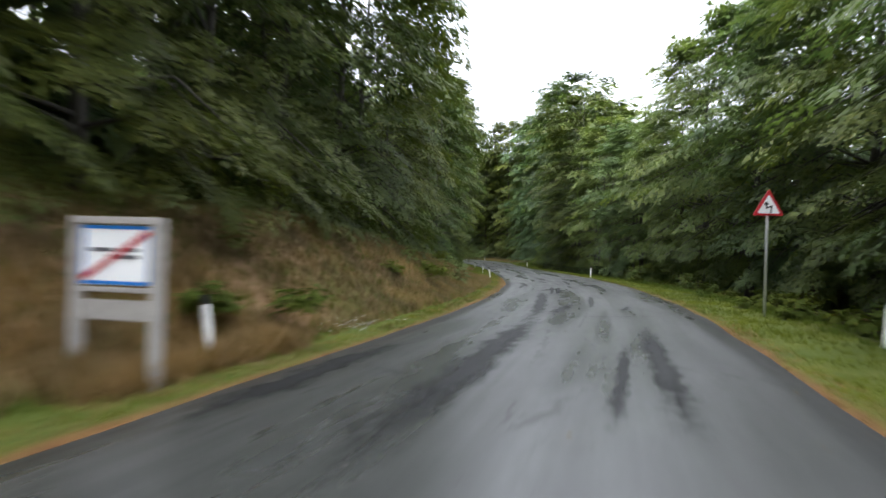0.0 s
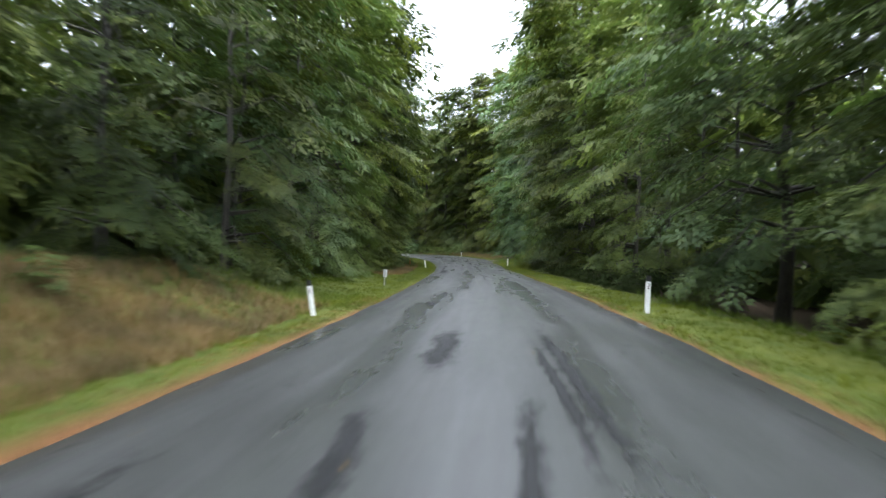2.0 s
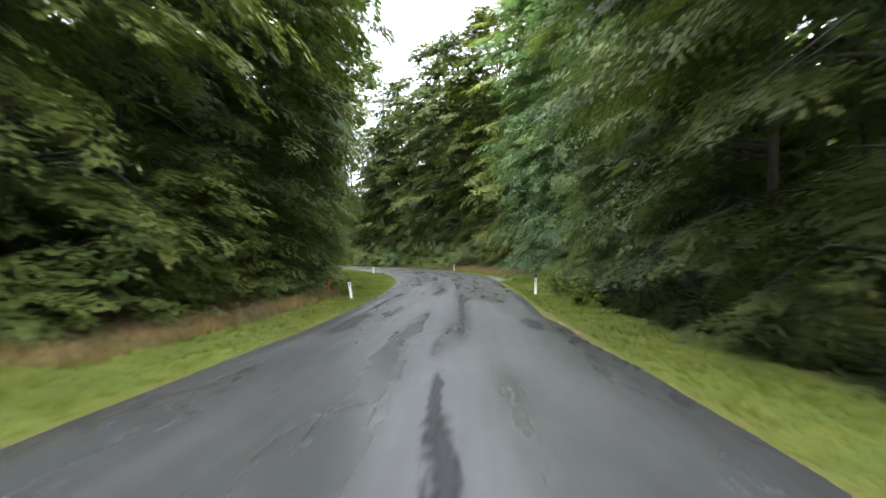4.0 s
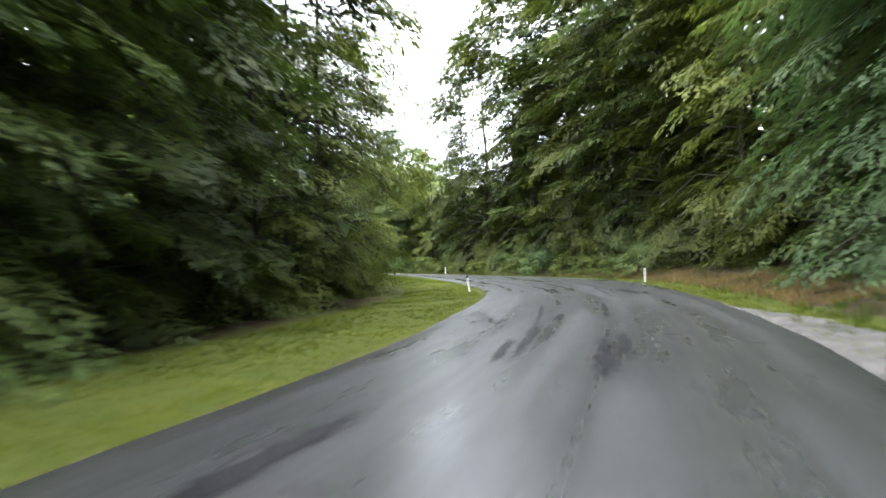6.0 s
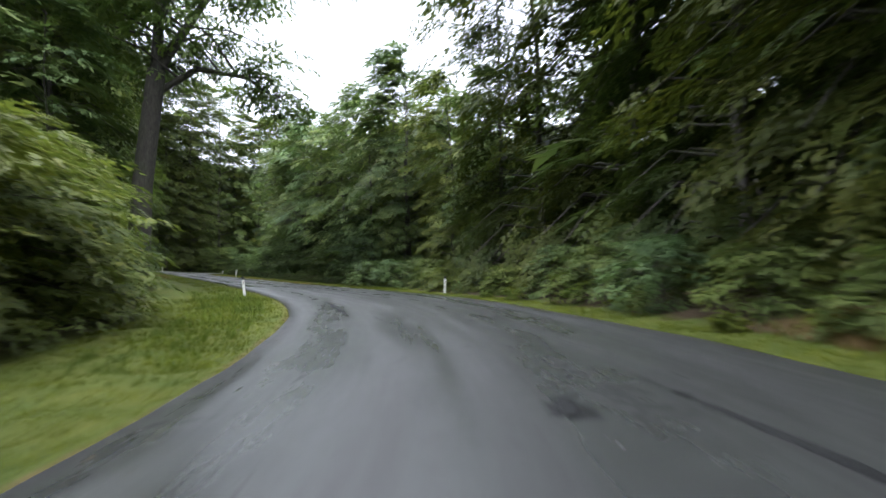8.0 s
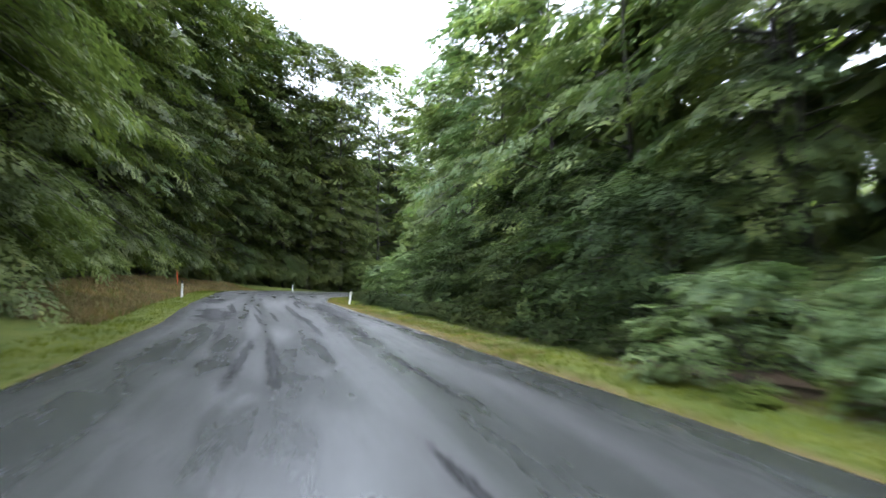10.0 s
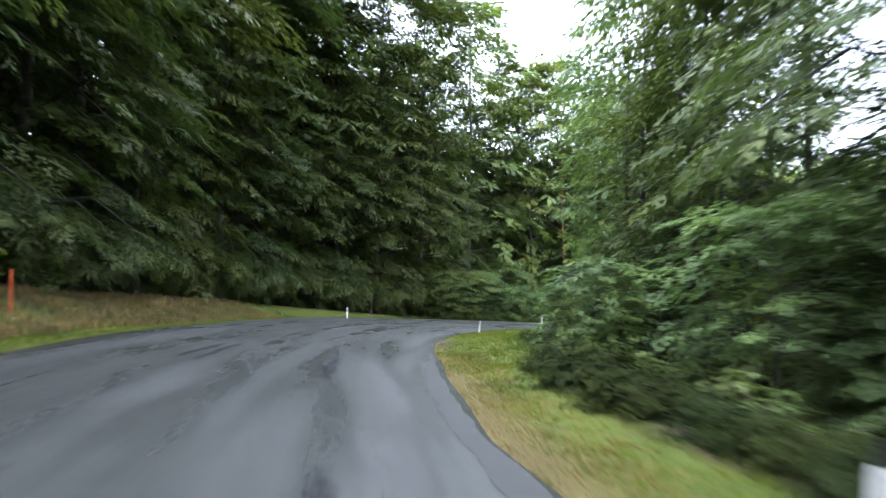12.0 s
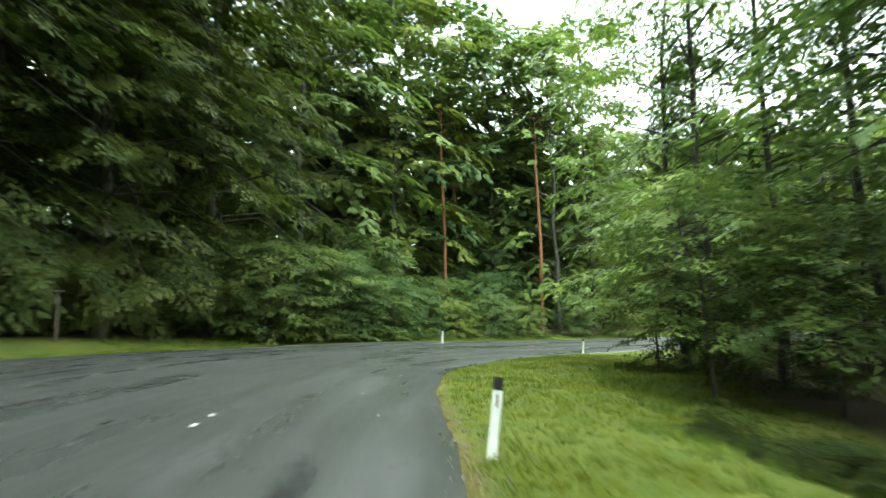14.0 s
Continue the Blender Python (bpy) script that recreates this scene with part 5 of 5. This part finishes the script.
grass("verge_grass", "short green grass on the road verges", M_BLADE,
      [(-1, -5, 26, 0.25, 1.6), (-1, 26, 48, 0.6, 1.8), (-1, 48, 60, 0.25, 1.7), (1, -5, 56, 0.2, 3.0), (1, 56, 92, 0.2, 2.3), (1, 92, 122, 0.2, 4.6), (-1, 55, 180, 0.05, 4.8), (1, 122, 190, 0.05, 1.8), (-1, 175, 262, 0.03, 2.2), (1, 185, 200, 0.03, 2.6), (1, 200, 236, 0.7, 2.6), (1, 234, 262, 0.03, 3.0), (-1, 262, 312, 0.03, 2.5), (1, 260, 266, 0.03, 2.7), (1, 265, 300, 0.03, 9.0)], 60000, 0.11, 3)
grass("dry_grass", "dry brownish tall grass on the bank", M_STRAW,
      [(-1, -5, 56, 1.4, 6.5), (-1, 2, 50, 1.2, 5.0), (1, 128, 160, 1.7, 4.0), (-1, 82, 110, 2.2, 6.0), (-1, 205, 260, 1.8, 6.5)], 26000, 0.3, 4)
grass("tall_grass", "tall pale grass round the sign posts", M_STRAW, [(-1, 4.5, 9.5, 0.9, 3.6)], 900, 0.42, 16)
grass("verge_stubble", "short dry stubble and grass along the asphalt", M_STRAW, [(1, 198, 240, 0.05, 1.6), (-1, 2, 60, 0.1, 0.9), (1, 0, 80, 0.05, 0.6)], 9000, 0.075, 14)
grass("verge_sprouts", "sparse green sprouts along the asphalt", M_BLADE, [(1, 198, 240, 0.05, 1.3)], 2200, 0.08, 15)
grass("bank_weeds", "green weeds and grass among the dry growth on the bank", M_BLADE,
      [(-1, -5, 62, 1.3, 7.0), (-1, -5, 40, 1.3, 6.0), (1, 112, 160, 1.5, 6.0), (-1, 205, 262, 1.8, 7.0), (-1, 60, 120, 4.0, 7.0), (1, 0, 60, 2.4, 5.0), (1, 198, 265, 3.0, 7.5), (1, 250, 292, 5.0, 10.0), (-1, 158, 186, 0.9, 3.2), (-1, 276, 312, 2.0, 5.0)], 15000, 0.26, 6)


def scattered_leaves():
    """Fallen leaves lying on the wet asphalt and along its edges."""
    r = np.random.default_rng(12)
    co = []
    for _ in range(420):
        s = r.uniform(0, 290)
        k = int(s + S0)
        off = (r.uniform(-1, 1) if r.uniform() < 0.3 else np.sign(r.normal()) * (1 - abs(r.normal(0, 0.1)))) * (HALF[k] - 0.12)
        size = r.uniform(0.02, 0.042)
        p, a = np.array(road_point(s, off, 0.012)), r.uniform(0, 6.28)
        d, w = np.array((math.cos(a), math.sin(a), 0)) * size, np.array((-math.sin(a), math.cos(a), 0.25)) * size * 0.55
        co += [p - d, p + w, p + d, p - w]
    me = raw_mesh("fallen_leaves", co, np.arange(len(co)).reshape(-1, 4), [M_FALLEN])
    tagged(new("fallen_leaves", me), "pale yellow and brown fallen leaves on the wet asphalt", "leaves", kind="stuff")


scattered_leaves()


def paper_scrap(s, off, size, turn):
    """A crumpled pale scrap lying on the asphalt."""
    bm = bmesh.new()
    r = random.Random(int(s * 10))
    n = 5
    grid = [[bm.verts.new(((u / (n - 1) - 0.5) * size, (v / (n - 1) - 0.5) * size * 0.7, r.uniform(0, 0.022))) for v in range(n)] for u in range(n)]
    for u in range(n - 1):
        for v in range(n - 1):
            bm.faces.new((grid[u][v], grid[u + 1][v], grid[u + 1][v + 1], grid[u][v + 1]))
    ob = part("paper_scrap", bm, M_SCRAP)
    ob.matrix_basis = Matrix.Translation(road_point(s, off, 0.008)) @ pose(0, 0, 0, 0, 0, turn)
    tagged(ob, "small crumpled pale scrap lying on the wet asphalt", "litter", "scraps on the road")


for s, off, size, turn in ((264, 2.05, 0.11, 20), (263.1, 2.1, 0.11, 70), (271, -2.2, 0.12, 0), (273, 3.9, 0.07, 30), (265, 4.45, 0.06, 80), (268, 3.8, 0.09, 10), (243, -0.1, 0.12, 40), (234, 0.4, 0.08, 0)):
    paper_scrap(s, off, size, turn)

# roadside weeds, and small white flowers in the grass
weed = make_tree("roadside_weed", broadleaf(71, 0.95, 0.24, 0.08, 16, 4, 8, 0.11, 0.012, 0.5, fan=0.22), M_STRAW, M_BEECH, "tall leafy green weed among the verge grass", "weed")
herb = make_tree("roadside_weed", broadleaf(72, 0.5, 0.34, 0.03, 16, 5, 9, 0.13, 0.01, 0.4, fan=0.26), M_STRAW, M_BLADE, "low broad-leaved weed among the verge grass", "weed")
r = random.Random(8)
for side, a, c, d0, d1, n in ((1, 14, 50, 2.9, 4.4, 34), (-1, 94, 112, 2.4, 4.6, 22), (1, 198, 238, 3.4, 6.5, 30), (1, 238, 262, 5.0, 7.5, 18), (-1, 6, 50, 2.0, 6.0, 26), (-1, 284, 312, 1.8, 3.2, 20), (1, 94, 110, 3.0, 5.5, 24), (1, 150, 196, 1.6, 2.6, 24)):
    for _ in range(n):
        x, y, z = spot(r.uniform(a, c), side, r.uniform(d0, d1))
        plant((weed, herb)[r.random() < 0.55], x, y, r.uniform(0, 360), r.uniform(0.6, 1.25), "roadside weeds", 0.02)


def flowers():
    """Low white flower heads in the grass."""
    g = np.random.default_rng(31)
    co, f = [], []
    for _ in range(70):
        s = g.choice((11.8, 12.6, 13.6)) + g.normal(0, 0.5)
        x, y, z = spot(s, -1, 1.4 + g.normal(0, 0.22))
        x, y, z = x + g.normal(0, 0.3), y + g.normal(0, 0.3), z + g.uniform(0.06, 0.16)
        size = g.uniform(0.012, 0.026)
        k = len(co)
        co += [(x + size * math.cos(q), y + size * math.sin(q), z + 0.006 * math.sin(q * 2)) for q in (0, 1.05, 2.09, 3.14, 4.19, 5.24)]
        f += [(k, k + 1, k + 2, k + 3), (k, k + 3, k + 4, k + 5)]
    tagged(new("white_flowers", raw_mesh("white_flowers", co, f, [M_SIGNWHITE])), "small white flowers in the verge grass", "flowers", kind="stuff")


flowers()
